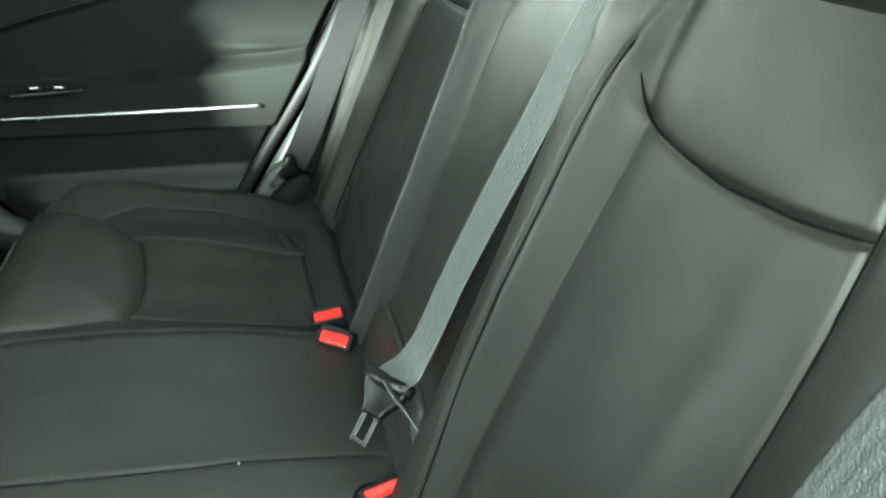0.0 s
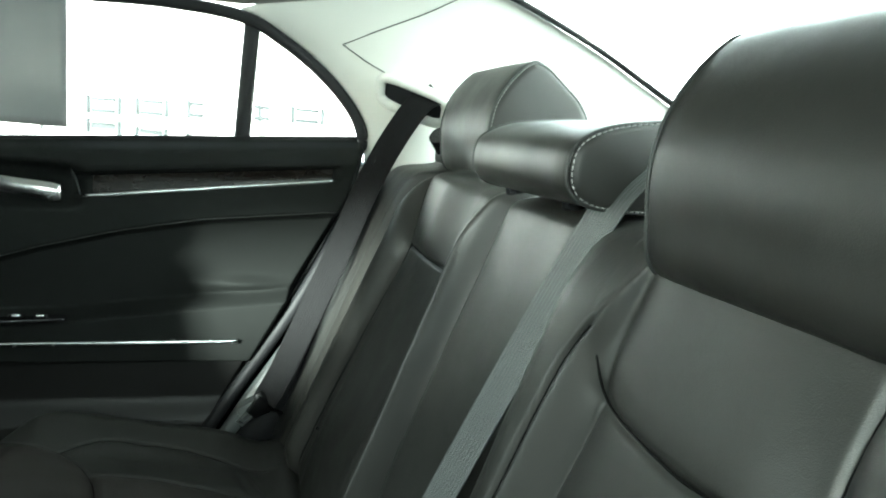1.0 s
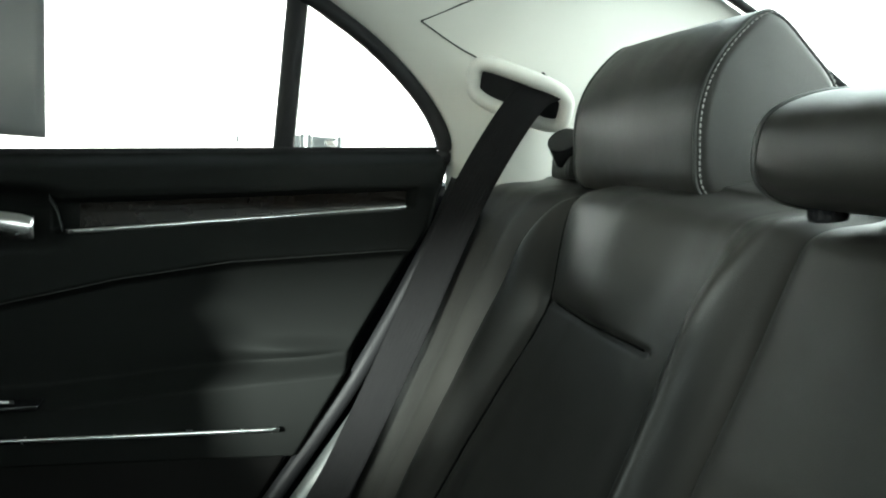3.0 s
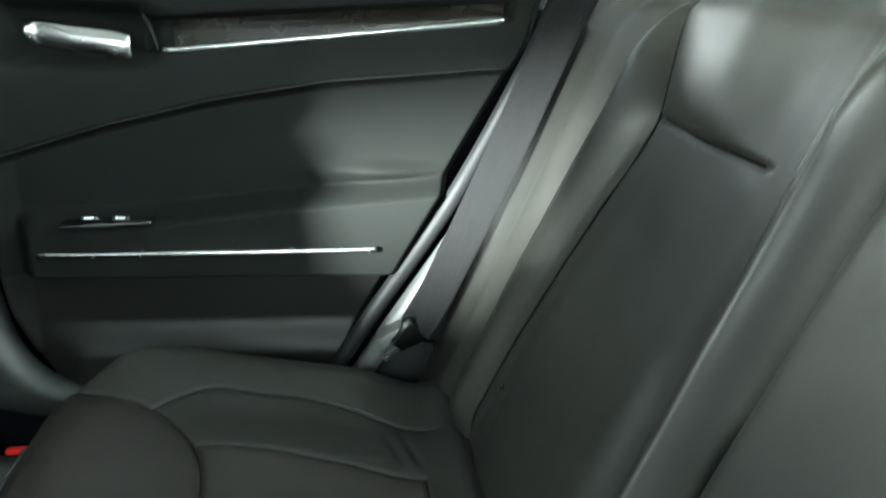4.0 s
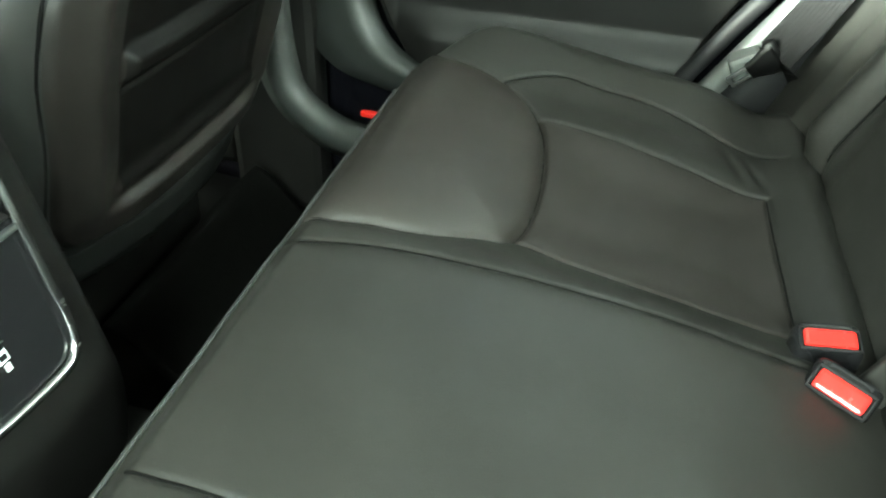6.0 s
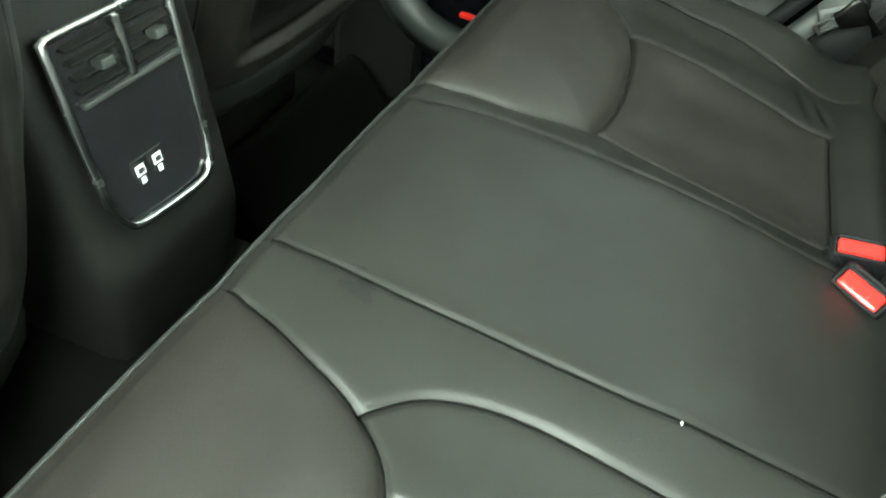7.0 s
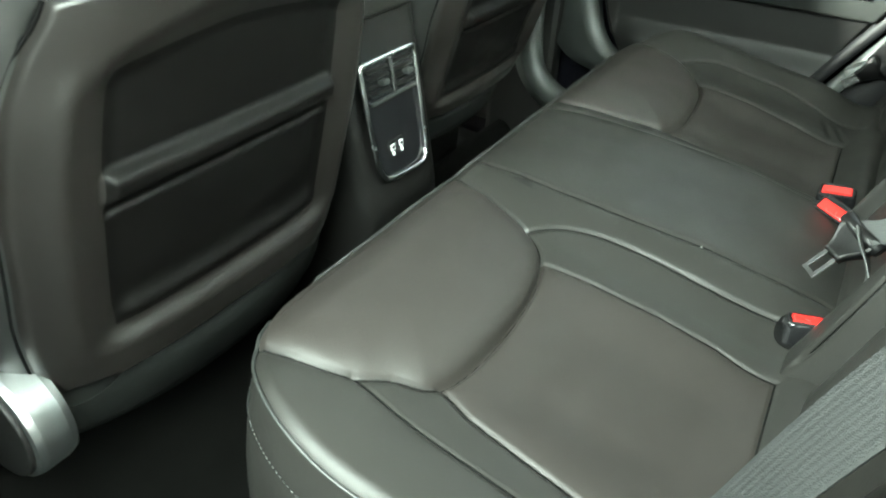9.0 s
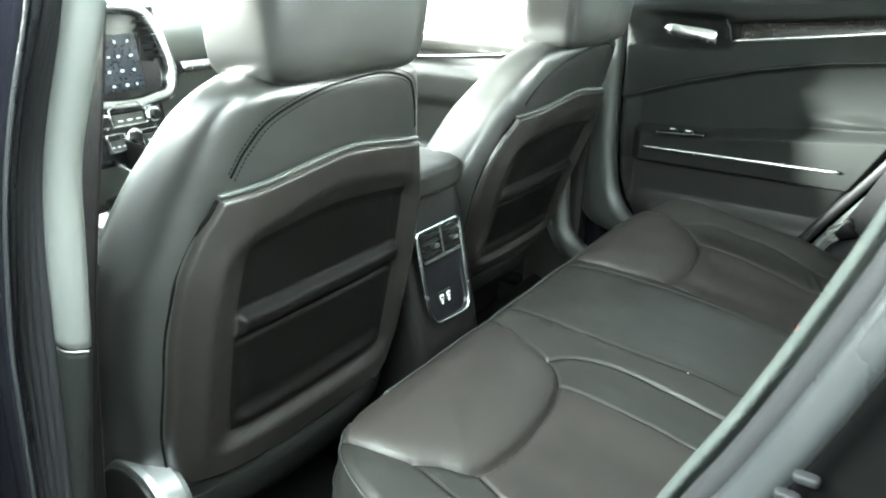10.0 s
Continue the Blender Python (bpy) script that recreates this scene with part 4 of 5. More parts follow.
# window: frame, divider, panes
frame_line = spline([(0.725, 0.95, 1.085), (0.725, 0.70, 1.108), (0.722, 0.527, 1.116), (0.720, 0.392, 1.120), (0.720, 0.268, 1.110), (0.720, 0.195, 1.076),
                     (0.720, 0.129, 1.030), (0.718, 0.075, 0.976), (0.712, 0.050, 0.930), (0.712, 0.048, 0.896)], 8)
far_frame = tube("window_frame", frame_line, 0.011, RUBBER, far_door, "black window frame seal", sides=8)
Ydiv = np.linspace(0, 1, 12)
dv = np.stack([0.735 - 0.004 * Ydiv, 0.262 - 0.012 * Ydiv, 0.885 + 0.222 * Ydiv], -1)
Pv = np.stack([dv + np.array(o) for o in ((0.0, 0.014, 0), (-0.010, 0.011, 0), (-0.012, 0.0, 0), (-0.010, -0.011, 0), (0.0, -0.014, 0), (0.012, 0.0, 0), (0.0, 0.014, 0))], 1)
sheet("window_divider", Pv, RUBBER, far_door, "black upright divider between the two panes")
bar("sill_seal", 0.74, 0.866, 0.055, 0.915, 0.010, 0.006, RUBBER, far_door, "black rubber window sill seal", out=-0.014)


def pane(name, quad, parent, label):
    """A thin sheet of glass, which lets the daylight in."""
    q = np.array(quad, float)
    s, t = np.meshgrid(np.linspace(0, 1, 12), np.linspace(0, 1, 8), indexing="ij")
    P_ = (1 - s)[..., None] * ((1 - t)[..., None] * q[0] + t[..., None] * q[3]) + s[..., None] * ((1 - t)[..., None] * q[1] + t[..., None] * q[2])
    ob = sheet(name, P_, GLASS, parent, label, thick=0.004)
    ob.visible_shadow = False
    return ob


pane("window_pane", [(0.745, 0.80, 0.89), (0.745, 0.262, 0.89), (0.738, 0.262, 1.12), (0.738, 0.80, 1.12)], far_frame, "clear side window glass")
pane("quarter_pane", [(0.742, 0.248, 0.89), (0.735, 0.060, 0.89), (0.728, 0.125, 1.03), (0.738, 0.248, 1.11)], far_frame, "clear quarter glass")
sticker = thing("window_paper", "dark grey paper sheet stuck to the inside of the window", "paper sheet", at=(0.738, 0.60, 1.0))
s_, t_ = np.meshgrid(np.linspace(0.547, 0.72, 14), np.linspace(0, 1, 16), indexing="ij")
sheet("paper", np.stack([0.737 - 0.0015 * np.sin(9 * s_ + 4 * t_) - 0.005 * t_, s_, 0.897 + 0.012 * (s_ - 0.53) + 0.212 * t_], -1), PAPER, sticker, thick=0.0008)

# ---- pillars, roof, rear window ----
def loft(curves, n=40, m=24):
    """A surface through a few curves of points."""
    rows = [spline(c, 10) for c in curves]
    rows = [np.stack([np.interp(np.linspace(0, 1, n), np.linspace(0, 1, len(r)), r[:, k]) for k in range(3)], -1) for r in rows]
    A = np.stack(rows, 1)
    return np.stack([spline(a, max(2, m // (len(curves) - 1))) for a in A], 0)


pillar = thing("pillar_trim_rear", "pale grey rear pillar trim with the belt slot", "pillar trim", kind="structure", at=(0.66, 0.0, 0.9))
win_edge = [(0.726, 0.272, 1.122), (0.726, 0.196, 1.086), (0.726, 0.130, 1.038), (0.722, 0.076, 0.982), (0.718, 0.048, 0.930), (0.716, 0.040, 0.860)]
mid1 = [(0.690, 0.215, 1.140), (0.682, 0.118, 1.088), (0.668, 0.045, 1.040), (0.655, -0.005, 0.985), (0.650, -0.030, 0.935), (0.650, -0.040, 0.860)]
mid2 = [(0.655, 0.110, 1.165), (0.640, 0.010, 1.118), (0.628, -0.080, 1.070), (0.625, -0.150, 1.005), (0.640, -0.180, 0.940), (0.645, -0.190, 0.860)]
back_e = [(0.585, -0.105, 1.195), (0.590, -0.220, 1.155), (0.600, -0.340, 1.110), (0.612, -0.450, 1.060), (0.630, -0.590, 0.990), (0.640, -0.700, 0.90)]
Pp = loft([win_edge, mid1, mid2, back_e], 40, 30)
sheet("pillar_panel", Pp, CLOTH, pillar, flip=False, thick=0.006)
def mirror_x(A):
    B = np.array(A, float)
    B[..., 0] = 2 * CX - B[..., 0]
    return B
pillar_n = thing("pillar_trim_rear", "pale grey rear pillar trim beside the open door", "pillar trim", kind="structure", at=(-0.64, 0.0, 0.9))
sheet("pillar_panel", mirror_x(Pp)[::-1], CLOTH, pillar_n, thick=0.006)
# trim joint line
for joint in ([(0.679, 0.098, 1.077), (0.666, 0.044, 1.045), (0.646, -0.021, 1.016), (0.633, -0.087, 0.988)],
              [(0.679, 0.098, 1.077), (0.648, 0.035, 1.107), (0.627, -0.031, 1.137), (0.605, -0.088, 1.168)]):
    tube("trim_joint", spline(joint, 8) + np.array([-0.0006, 0, 0]), 0.0011, GREY, pillar, sides=5)
# belt slot
slot = thing("belt_guide", "pale grey belt slot bezel with dark opening in the pillar", "belt guide", at=(0.62, -0.02, 0.985))
ang = np.linspace(0, 2 * np.pi, 48, endpoint=False)
gc, gu, gv = np.array([0.628, -0.026, 0.990]), np.array([0.36, 0.88, 0.30]), np.array([-0.35, 0.05, 0.62])
gu, gv = gu / np.linalg.norm(gu), gv / np.linalg.norm(gv)
ring = gc + 0.062 * sup(ang, 0.5)[:, None] * gu + 0.026 * sus(ang, 0.5)[:, None] * gv
tube("slot_bezel", ring + np.array([-0.008, 0.004, 0.0]), 0.010, CLOTH, slot, closed=True, sides=8, up=(1, 0.2, 0.3))
opening = np.stack([gc + k * 0.058 * sup(ang, 0.5)[:, None] * gu + k * 0.018 * sus(ang, 0.5)[:, None] * gv + np.array([-0.009, 0.004, -0.002]) for k in (0.02, 0.5, 1.0)], 1)
opening = np.concatenate([opening, opening[:1]], 0)
sheet("slot_opening", opening, RUBBER, slot, "dark belt opening")
latch = thing("seat_release", "dark plastic seat release knob on the backrest shoulder", "release knob", at=(0.55, -0.06, 0.92))
disc("knob", (0.552, -0.062, 0.925), 0.020, 0.030, (-0.4, 0.5, 0.6), GLOSS, latch)
box("knob_base", (0.560, -0.075, 0.905), (0.055, 0.035, 0.035), PLASTIC, latch, bevel=0.008)
# body strip between far door and backrest
strip = thing("sill_trim", "light grey body trim strip between door and backrest", "trim", kind="structure", at=(0.66, 0.2, 0.4))
sa = spline([(0.688, 0.012, 0.870), (0.684, 0.048, 0.780), (0.676, 0.140, 0.600), (0.668, 0.250, 0.430), (0.664, 0.330, 0.300)], 8)
sb = sa + np.array([-0.018, -0.024, -0.010])
sheet("strip", np.stack([sa, (sa + sb) / 2 + np.array([-0.004, 0.006, 0.004]), sb], 1), SILL, strip, thick=0.003)
# the strip's return face, made black to put shade into the gap
sheet("strip_return", np.stack([sb + np.array([0.002, -0.002, 0]), sb + np.array([-0.004, -0.03, 0]), sb + np.array([-0.006, -0.08, 0])], 1), RUBBER, strip, "black sheet that shades the gap behind the strip", thick=0.002)
tube("door_seal", sa + np.array([0.008, 0.016, 0.006]), 0.012, RUBBER, strip, "black rubber door seal", sides=8)
box("anchor_cover", (0.646, 0.232, 0.425), (0.034, 0.040, 0.030), SILL, strip, "light grey belt anchor cover", bevel=0.006, turn=(-30, 0, 0))

headliner = thing("ceiling", "pale grey fabric headliner", "headliner", kind="structure", at=(CX, 0.6, 1.25))
yy = np.linspace(-0.115, 1.75, 50)
uu = np.linspace(-1, 1, 40)
rise = np.interp(yy, [-0.12, 0.1, 0.6, 1.2, 1.75], [1.205, 1.245, 1.275, 1.255, 1.165])
rail = np.interp(yy, [-0.12, 0.0, 0.27, 0.6, 1.2, 1.75], [1.19, 1.165, 1.128, 1.125, 1.11, 1.03])
halfw = np.interp(yy, [-0.12, 0.27, 0.9, 1.75], [0.58, 0.695, 0.71, 0.66])
Hp = np.stack([CX + np.where(uu < 0, 0.955, 1.0)[:, None] * uu[:, None] * halfw[None], np.repeat(yy[None], 40, 0), rail[None] + (rise - rail)[None] * (1 - np.abs(uu[:, None]) ** 2.6)], -1)
sheet("headliner_panel", Hp, HEADLINER, headliner, flip=True, thick=0.04)

rear_win = thing("window_rear", "sloping rear window glass with black edge", "rear window", kind="structure", at=(CX, -0.45, 1.05))
pane("rear_pane", [(0.60, -0.12, 1.205), (-0.58, -0.12, 1.205), (-0.63, -0.80, 0.925), (0.65, -0.80, 0.925)], rear_win, "clear rear glass")
edge_line = spline(back_e, 8) + np.array([-0.012, 0, 0.004])
tube("glass_edge", edge_line, 0.0065, RUBBER, rear_win, "black edge seal of the rear glass", sides=8)
tube("glass_edge", mirror_x(edge_line), 0.0065, RUBBER, rear_win, "black edge seal of the rear glass", sides=8)
shelf = thing("parcel_shelf", "dark fabric parcel shelf behind the backrests", "parcel shelf", kind="structure", at=(CX, -0.4, 0.88))
sx_, sy_ = np.meshgrid(np.linspace(-0.66, 0.68, 30), np.linspace(-0.82, -0.04, 20), indexing="ij")
sheet("shelf_board", np.stack([sx_, sy_, 0.885 - 0.03 * smooth(-0.10, -0.04, sy_) + 0.03 * smooth(-0.6, -0.82, sy_)], -1), PLASTIC, shelf, thick=0.02)

# ---- floor and body ----
floor = thing("floor", "black carpeted footwell with raised centre tunnel", "floor", kind="structure", at=(CX, 0.7, 0.05))
fx, fy = np.meshgrid(np.linspace(-0.74, 0.76, 120), np.linspace(-0.85, 2.1, 120), indexing="ij")
tun = 0.145 * smooth(0.20, 0.10, np.abs(fx - CX)) * smooth(0.3, 0.5, fy)
sheet("carpet", np.stack([fx, fy, 0.045 + tun + 0.003 * np.sin(40 * fx) * np.sin(33 * fy)], -1), CARPET, floor, thick=0.05)
for mx in (-0.42, 0.44):
    mat_ = thing("floor_mat", "black carpet floor mat in the rear footwell", "floor mat", group="floor mats", at=(mx, 0.70, 0.05))
    a_, b_ = np.meshgrid(np.linspace(-0.20, 0.20, 30), np.linspace(0.52, 0.92, 30), indexing="ij")
    sheet("mat", np.stack([mx + a_, b_, 0.058 + 0.10 * smooth(0.80, 0.92, b_) + 0.003 * np.sin(20 * a_)], -1), CARPET, mat_, thick=0.008)

side_body = thing("body_side", "dark car body side beyond the cabin", "car body", kind="structure", at=(0.8, 0.8, 0.4))
box("far_body", (0.800, 0.40, 0.42), (0.06, 2.60, 0.90), PAINT, side_body, bevel=0.02)
box("rear_bulkhead", (CX, -0.30, 0.46), (1.36, 0.10, 0.74), PLASTIC, side_body, bevel=0.01)
box("trunk_lid", (CX, -1.15, 0.88), (1.50, 0.66, 0.06), PAINT, side_body, bevel=0.02)
box("near_sill", (-0.745, 0.80, 0.06), (0.10, 2.2, 0.14), PAINT, side_body, bevel=0.02)
box("near_front_door", (-0.775, 1.50, 0.46), (0.06, 1.25, 0.86), PAINT, side_body, bevel=0.02)

sheet("roof_panel", Hp + np.array([0, 0, 0.055]), PAINT, side_body, "black painted roof panel", flip=True, thick=0.01)

# far centre pillar and sill trims
pil = thing("pillar_trim_centre", "grey plastic centre pillar trim beside the far door", "pillar trim", kind="structure", at=(0.70, 0.85, 0.4))
o1 = spline([(0.712, 0.770, 0.912), (0.710, 0.768, 0.720), (0.706, 0.762, 0.554), (0.700, 0.750, 0.451), (0.690, 0.726, 0.386), (0.676, 0.680, 0.350), (0.668, 0.600, 0.330)], 8)
Pc = np.stack([o1 + np.array(v) for v in ((0.02, -0.004, 0), (0.0, 0.004, 0), (-0.010, 0.016, -0.004), (-0.006, 0.034, -0.012), (0.004, 0.050, -0.020), (0.012, 0.11, -0.03))], 1)
sheet("pillar_edge", Pc, GREY, pil, thick=0.004, flip=True)
box("pillar_body", (0.715, 0.905, 0.60), (0.05, 0.16, 1.10), PLASTIC, pil, bevel=0.015)
s1 = spline([(0.674, 0.868, 0.450), (0.667, 0.862, 0.390), (0.662, 0.855, 0.338), (0.658, 0.840, 0.290), (0.652, 0.803, 0.260), (0.645, 0.754, 0.245), (0.635, 0.660, 0.238), (0.620, 0.560, 0.236)], 8)
away = np.cross(np.gradient(s1, axis=0), [-1.0, 0, 0])
away /= np.linalg.norm(away, axis=1, keepdims=True)
away *= np.where(away[:, 2:] > 0, -1, 1)
sheet("sill_panel", np.stack([s1 + away * w_ + np.array([d_, 0, 0]) for w_, d_ in ((-0.004, 0.02), (0.0, 0.0), (0.010, -0.008), (0.026, -0.011), (0.040, -0.006), (0.048, 0.008), (0.075, 0.03))], 1), GREY, pil, "grey scuff panel", thick=0.004, flip=True)
pillow("sill_reflector", (0.606, 0.712, 0.296), (0.012, 0.026, 0.008), RED, pil, "small red reflector on the sill", e=0.5, n=8)


# ---- front seats ----
def seat_plane(z):
    return 0.762 - 0.205 * (np.asarray(z, float) - 0.38)


def front_seat(name, label, sx, foot, group="front seats"):
    ob = thing(name, label, "car seat", group=group, at=(sx, 0.85, 0.10))
    # leather backrest: rounded sections from bottom to shoulder
    zs = np.linspace(0.246, 0.842, 90)
    hw = np.interp(zs, [0.20, 0.32, 0.50, 0.60, 0.68, 0.75, 0.79, 0.815, 0.832, 0.842], [foot - 0.035, foot, 0.278, 0.263, 0.228, 0.198, 0.180, 0.158, 0.128, 0.075])
    dp = np.interp(zs, [0.20, 0.50, 0.70, 0.79, 0.82, 0.842], [0.180, 0.230, 0.190, 0.140, 0.105, 0.040])
    hw, dp = [np.convolve(np.pad(v, 3, "edge"), np.ones(7) / 7, "valid") for v in (hw, dp)]
    th = np.linspace(0, 2 * np.pi, 97)
    e = 0.66
    yc = seat_plane(zs) + dp / 2 + 0.012 + 0.05 * smooth(0.79, 0.85, zs) ** 2
    Ps = np.stack([sx + hw[None] * sup(th, e)[:, None], yc[None] + dp[None] / 2 * sus(th, e)[:, None], np.repeat(zs[None], len(th), 0)], -1)
    ahead = np.clip(sus(th, e), 0, 1)[:, None] * smooth(0.62, 0.40, zs)[None]
    Ps[..., 0] += 0.034 * ahead * np.sign(Ps[..., 0] - sx) * smooth(0, 0.15, np.abs(Ps[..., 0] - sx))
    hollow = smooth(0.2, 0.7, -np.clip(sus(th, e), -1, 0))[:, None] * smooth(0.20, 0.16, np.abs(Ps[..., 0] - sx)) * (smooth(0.31, 0.36, zs) * smooth(0.70, 0.66, zs))[None]
    Ps[..., 1] += 0.030 * hollow
    Ps = np.concatenate([np.repeat(Ps.mean(0)[None, :1], len(th), 0), Ps, np.repeat(Ps.mean(0)[None, -1:], len(th), 0) + np.array([0, 0, 0.004])], 1)
    cover = sheet("backrest", Ps, SMOOTH, ob)
    # hard back shell with map pocket, laid on the rounded back
    zz_ = np.linspace(0.302, 0.727, 190)
    u_, zg_ = np.meshgrid(np.linspace(-1, 1, 190), zz_, indexing="ij")
    hwz = curve(zg_, [0.302, 0.312, 0.330, 0.396, 0.531, 0.627, 0.680, 0.710, 0.727], [0.200, 0.216, 0.226, 0.235, 0.236, 0.224, 0.207, 0.190, 0.172])
    hwz = hwz * (1 + (foot / 0.250 - 1) * smooth(0.60, 0.40, zg_))
    xg_ = u_ * hwz
    ax = np.abs(xg_)
    hb, db = np.interp(zg_, zs, hw), np.interp(zg_, zs, dp)
    yback = seat_plane(zg_) + 0.012 + db / 2 * (1 - np.clip(1 - (ax / hb) ** (2 / e), 0, 1) ** (e / 2))
    edge = np.maximum(np.maximum(smooth(0.955, 1.0, np.abs(u_)), smooth(0.718, 0.727, zg_)), smooth(0.312, 0.302, zg_))
    out_ = 0.013 - 0.007 * smooth(0.7, 1.0, np.abs(u_)) - 0.009 * edge ** 2
    au = np.abs(u_)
    rec = smooth(0.84, 0.58, au) * smooth(0.340, 0.372, zg_) * smooth(0.690, 0.640, zg_ + 0.5 * ax ** 2)
    out_ = out_ - 0.020 * rec
    out_ = out_ + 0.0035 * np.exp(-((au - 0.83) / 0.05) ** 2) * smooth(0.33, 0.37, zg_) * smooth(0.68, 0.64, zg_)
    inx = smooth(0.67, 0.62, au)
    zroll = zg_ - 0.533 + 0.10 * xg_ ** 2
    out_ = out_ + 0.016 * np.exp(-(zroll / 0.015) ** 4) * inx
    out_ = out_ - 0.004 * np.exp(-((zroll + 0.027) / 0.0035) ** 2) * inx
    out_ = out_ + 0.010 * np.exp(-((zg_ - 0.378) / 0.013) ** 2) * smooth(0.16, 0.13, ax)
    arch = 0.024 * np.minimum(1.1, ax / 0.171) ** 1.5
    Pq = np.stack([sx + xg_, yback - out_, zg_ - arch * smooth(0.55, 0.71, zg_)], -1)
    inner = (au < 0.66) & (zg_ > 0.366) & (zg_ < 0.652)
    kq = np.where(inner, np.where(np.abs(zroll) < 0.019, 2, 1), 0)
    shell_parts = split_sheet(Pq, kq, ["back_shell", "map_pocket", "pocket_roll"], [SHELL, POCKET, POCKET], ob,
                {0: "brown-black plastic back shell", 1: "matt black map pocket", 2: "rolled black pocket edge"})
    tl = Pq[:, -1]
    # lip in a paler grey than the shell, which paints in its edge highlight
    tube("shell_rim", tl + np.array([0, -0.002, 0.001]), 0.0036, GREY, shell_parts[0], "rounded shell lip, paler to carry the edge highlight", sides=8)
    for col in (0, -1):
        tube("shell_joint", Pq[col, ::4] + np.array([0, -0.0015, 0]), 0.0022, SEAM, shell_parts[0], "dark joint beside the shell", sides=5)
    # valance under the shell
    vx = np.linspace(-1, 1, 40)
    bow = 0.030 * np.abs(vx) ** 2.5
    rows = [np.stack([sx + vx * (foot - 0.030), seat_plane(h_) + 0.012 - d_ + 1.6 * bow, np.full(40, h_)], -1) for h_, d_ in ((0.300, -0.004), (0.294, 0.007), (0.272, 0.010), (0.236, 0.008), (0.220, 0.002), (0.214, -0.012))]
    sheet("valance", np.stack(rows, 1), SOFTBLACK, ob, "dark grey plastic valance under the shell", thick=0.003)
    # stitched seam over the shoulders
    sl = spline([(-0.166, 0.722), (-0.150, 0.752), (-0.122, 0.782), (-0.065, 0.803), (0.0, 0.810), (0.065, 0.810), (0.122, 0.793), (0.150, 0.757), (0.166, 0.722)], 8)
    ih, idp, iy = [np.interp(sl[:, 1], zs, v) for v in (hw, dp, yc)]
    sy_ = iy - idp / 2 * np.clip(1 - (np.abs(sl[:, 0]) / ih) ** (2 / e), 0.02, 1) ** (e / 2)
    seam = np.column_stack([sx + sl[:, 0], sy_ - 0.0005, sl[:, 1]])
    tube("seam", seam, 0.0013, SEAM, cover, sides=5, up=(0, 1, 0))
    for off in (-0.006, 0.006):
        stitches("stitching", seam + np.array([0, -0.0008, off * 0.7]) + np.stack([np.sign(sl[:, 0]) * off * 0.6, 0 * sy_, 0 * sy_], -1), (0, -1, 0.4), cover, mat=SEAM)
    # headrest on two posts
    hc = (sx, seat_plane(0.90) + 0.075, 0.905)
    def bend(v):
        v[:, 0] *= 1 - 0.08 * np.maximum(0, -v[:, 2])
        v[:, 1] -= 0.10 * v[:, 2]
        return v
    rest = pillow("headrest", hc, (0.285, 0.120, 0.185), SMOOTH, ob, e=0.24, n=36, shape=bend)
    for px in (-0.065, 0.065):
        tube("headrest_post", [(sx + px, hc[1] + 0.01, 0.76), (sx + px, hc[1] + 0.005, 0.85)], 0.006, STEEL, rest, "steel headrest post", sides=12)
    # seat base
    pillow("seat_base", (sx, 1.11, 0.250), (0.50, 0.50, 0.13), LEATHER, ob, e=0.4, n=20)
    box("seat_frame", (sx, 1.09, 0.120), (0.40, 0.36, 0.12), CARPET, ob, bevel=0.01)
    sd = -1 if sx < 0 else 1
    for s in (sd,) if sx < 0 else ():
        drum = disc("hinge_cover", (sx + s * 0.238, 0.850, 0.286), 0.068, 0.046, (s, 0, 0), SATIN if s == sd else PLASTIC, ob,
             "satin silver hinge drum" if s == sd else "", seg=96, bevel=0.010)
        disc("hinge_cap", (sx + s * 0.2615, 0.850, 0.286), 0.061, 0.008, (s, 0, 0), PLASTIC, drum, "dark round hinge cap", seg=96, bevel=0.003)
    return ob, Ps, zs, th


near_seat, Ps, zs, th = front_seat("front_seat", "black leather driver seat with plastic back shell, beside the open door", -0.347, 0.250)
far_seat, _, _, _ = front_seat("front_seat", "black leather front passenger seat with plastic back shell and map pocket", 0.372, 0.236)
# the passenger seat is set lower, further forward and more reclined
for child in far_seat.children_recursive:
    n_ = len(child.data.vertices)
    v_ = np.empty(n_ * 3)
    child.data.vertices.foreach_get("co", v_)
    w_ = v_.reshape(-1, 3)
    lo_ = np.interp(w_[:, 2], [0.0, 0.25, 0.31, 0.37, 0.535, 0.72, 0.842, 1.10], [0.0, 0.284, 0.318, 0.357, 0.500, 0.682, 0.812, 1.075])
    w_[:, 1] += 0.060 - 0.060 * (w_[:, 2] - 0.49)
    w_[:, 0] += 0.012 + 0.040 * smooth(0.70, 0.86, w_[:, 2]) + (0.040 + 0.14 * (w_[:, 0] - 0.372)) * smooth(0.48, 0.74, w_[:, 2])
    w_[:, 2] = lo_
    child.data.vertices.foreach_set("co", w_.ravel())
    child.data.update()

# ---- centre console ----
console = thing("centre_console", "black centre console with rear air vents in a chrome bezel", "console", at=(CX, 1.0, 0.05))
cz = np.linspace(0.10, 0.565, 40)
cy0 = 0.768 + 0.235 * (cz - 0.345)
cw = np.interp(cz, [0.10, 0.30, 0.42, 0.565], [0.086, 0.094, 0.100, 0.104])
cth = np.linspace(-1, 1, 41)
prof_x = np.sign(cth) * np.minimum(1, np.abs(cth) * 1.35)
prof_y = np.where(np.abs(cth) > 0.74, (np.abs(cth) - 0.74) / 0.26 * 0.75, 0.012 * (np.abs(cth) / 0.74) ** 6)
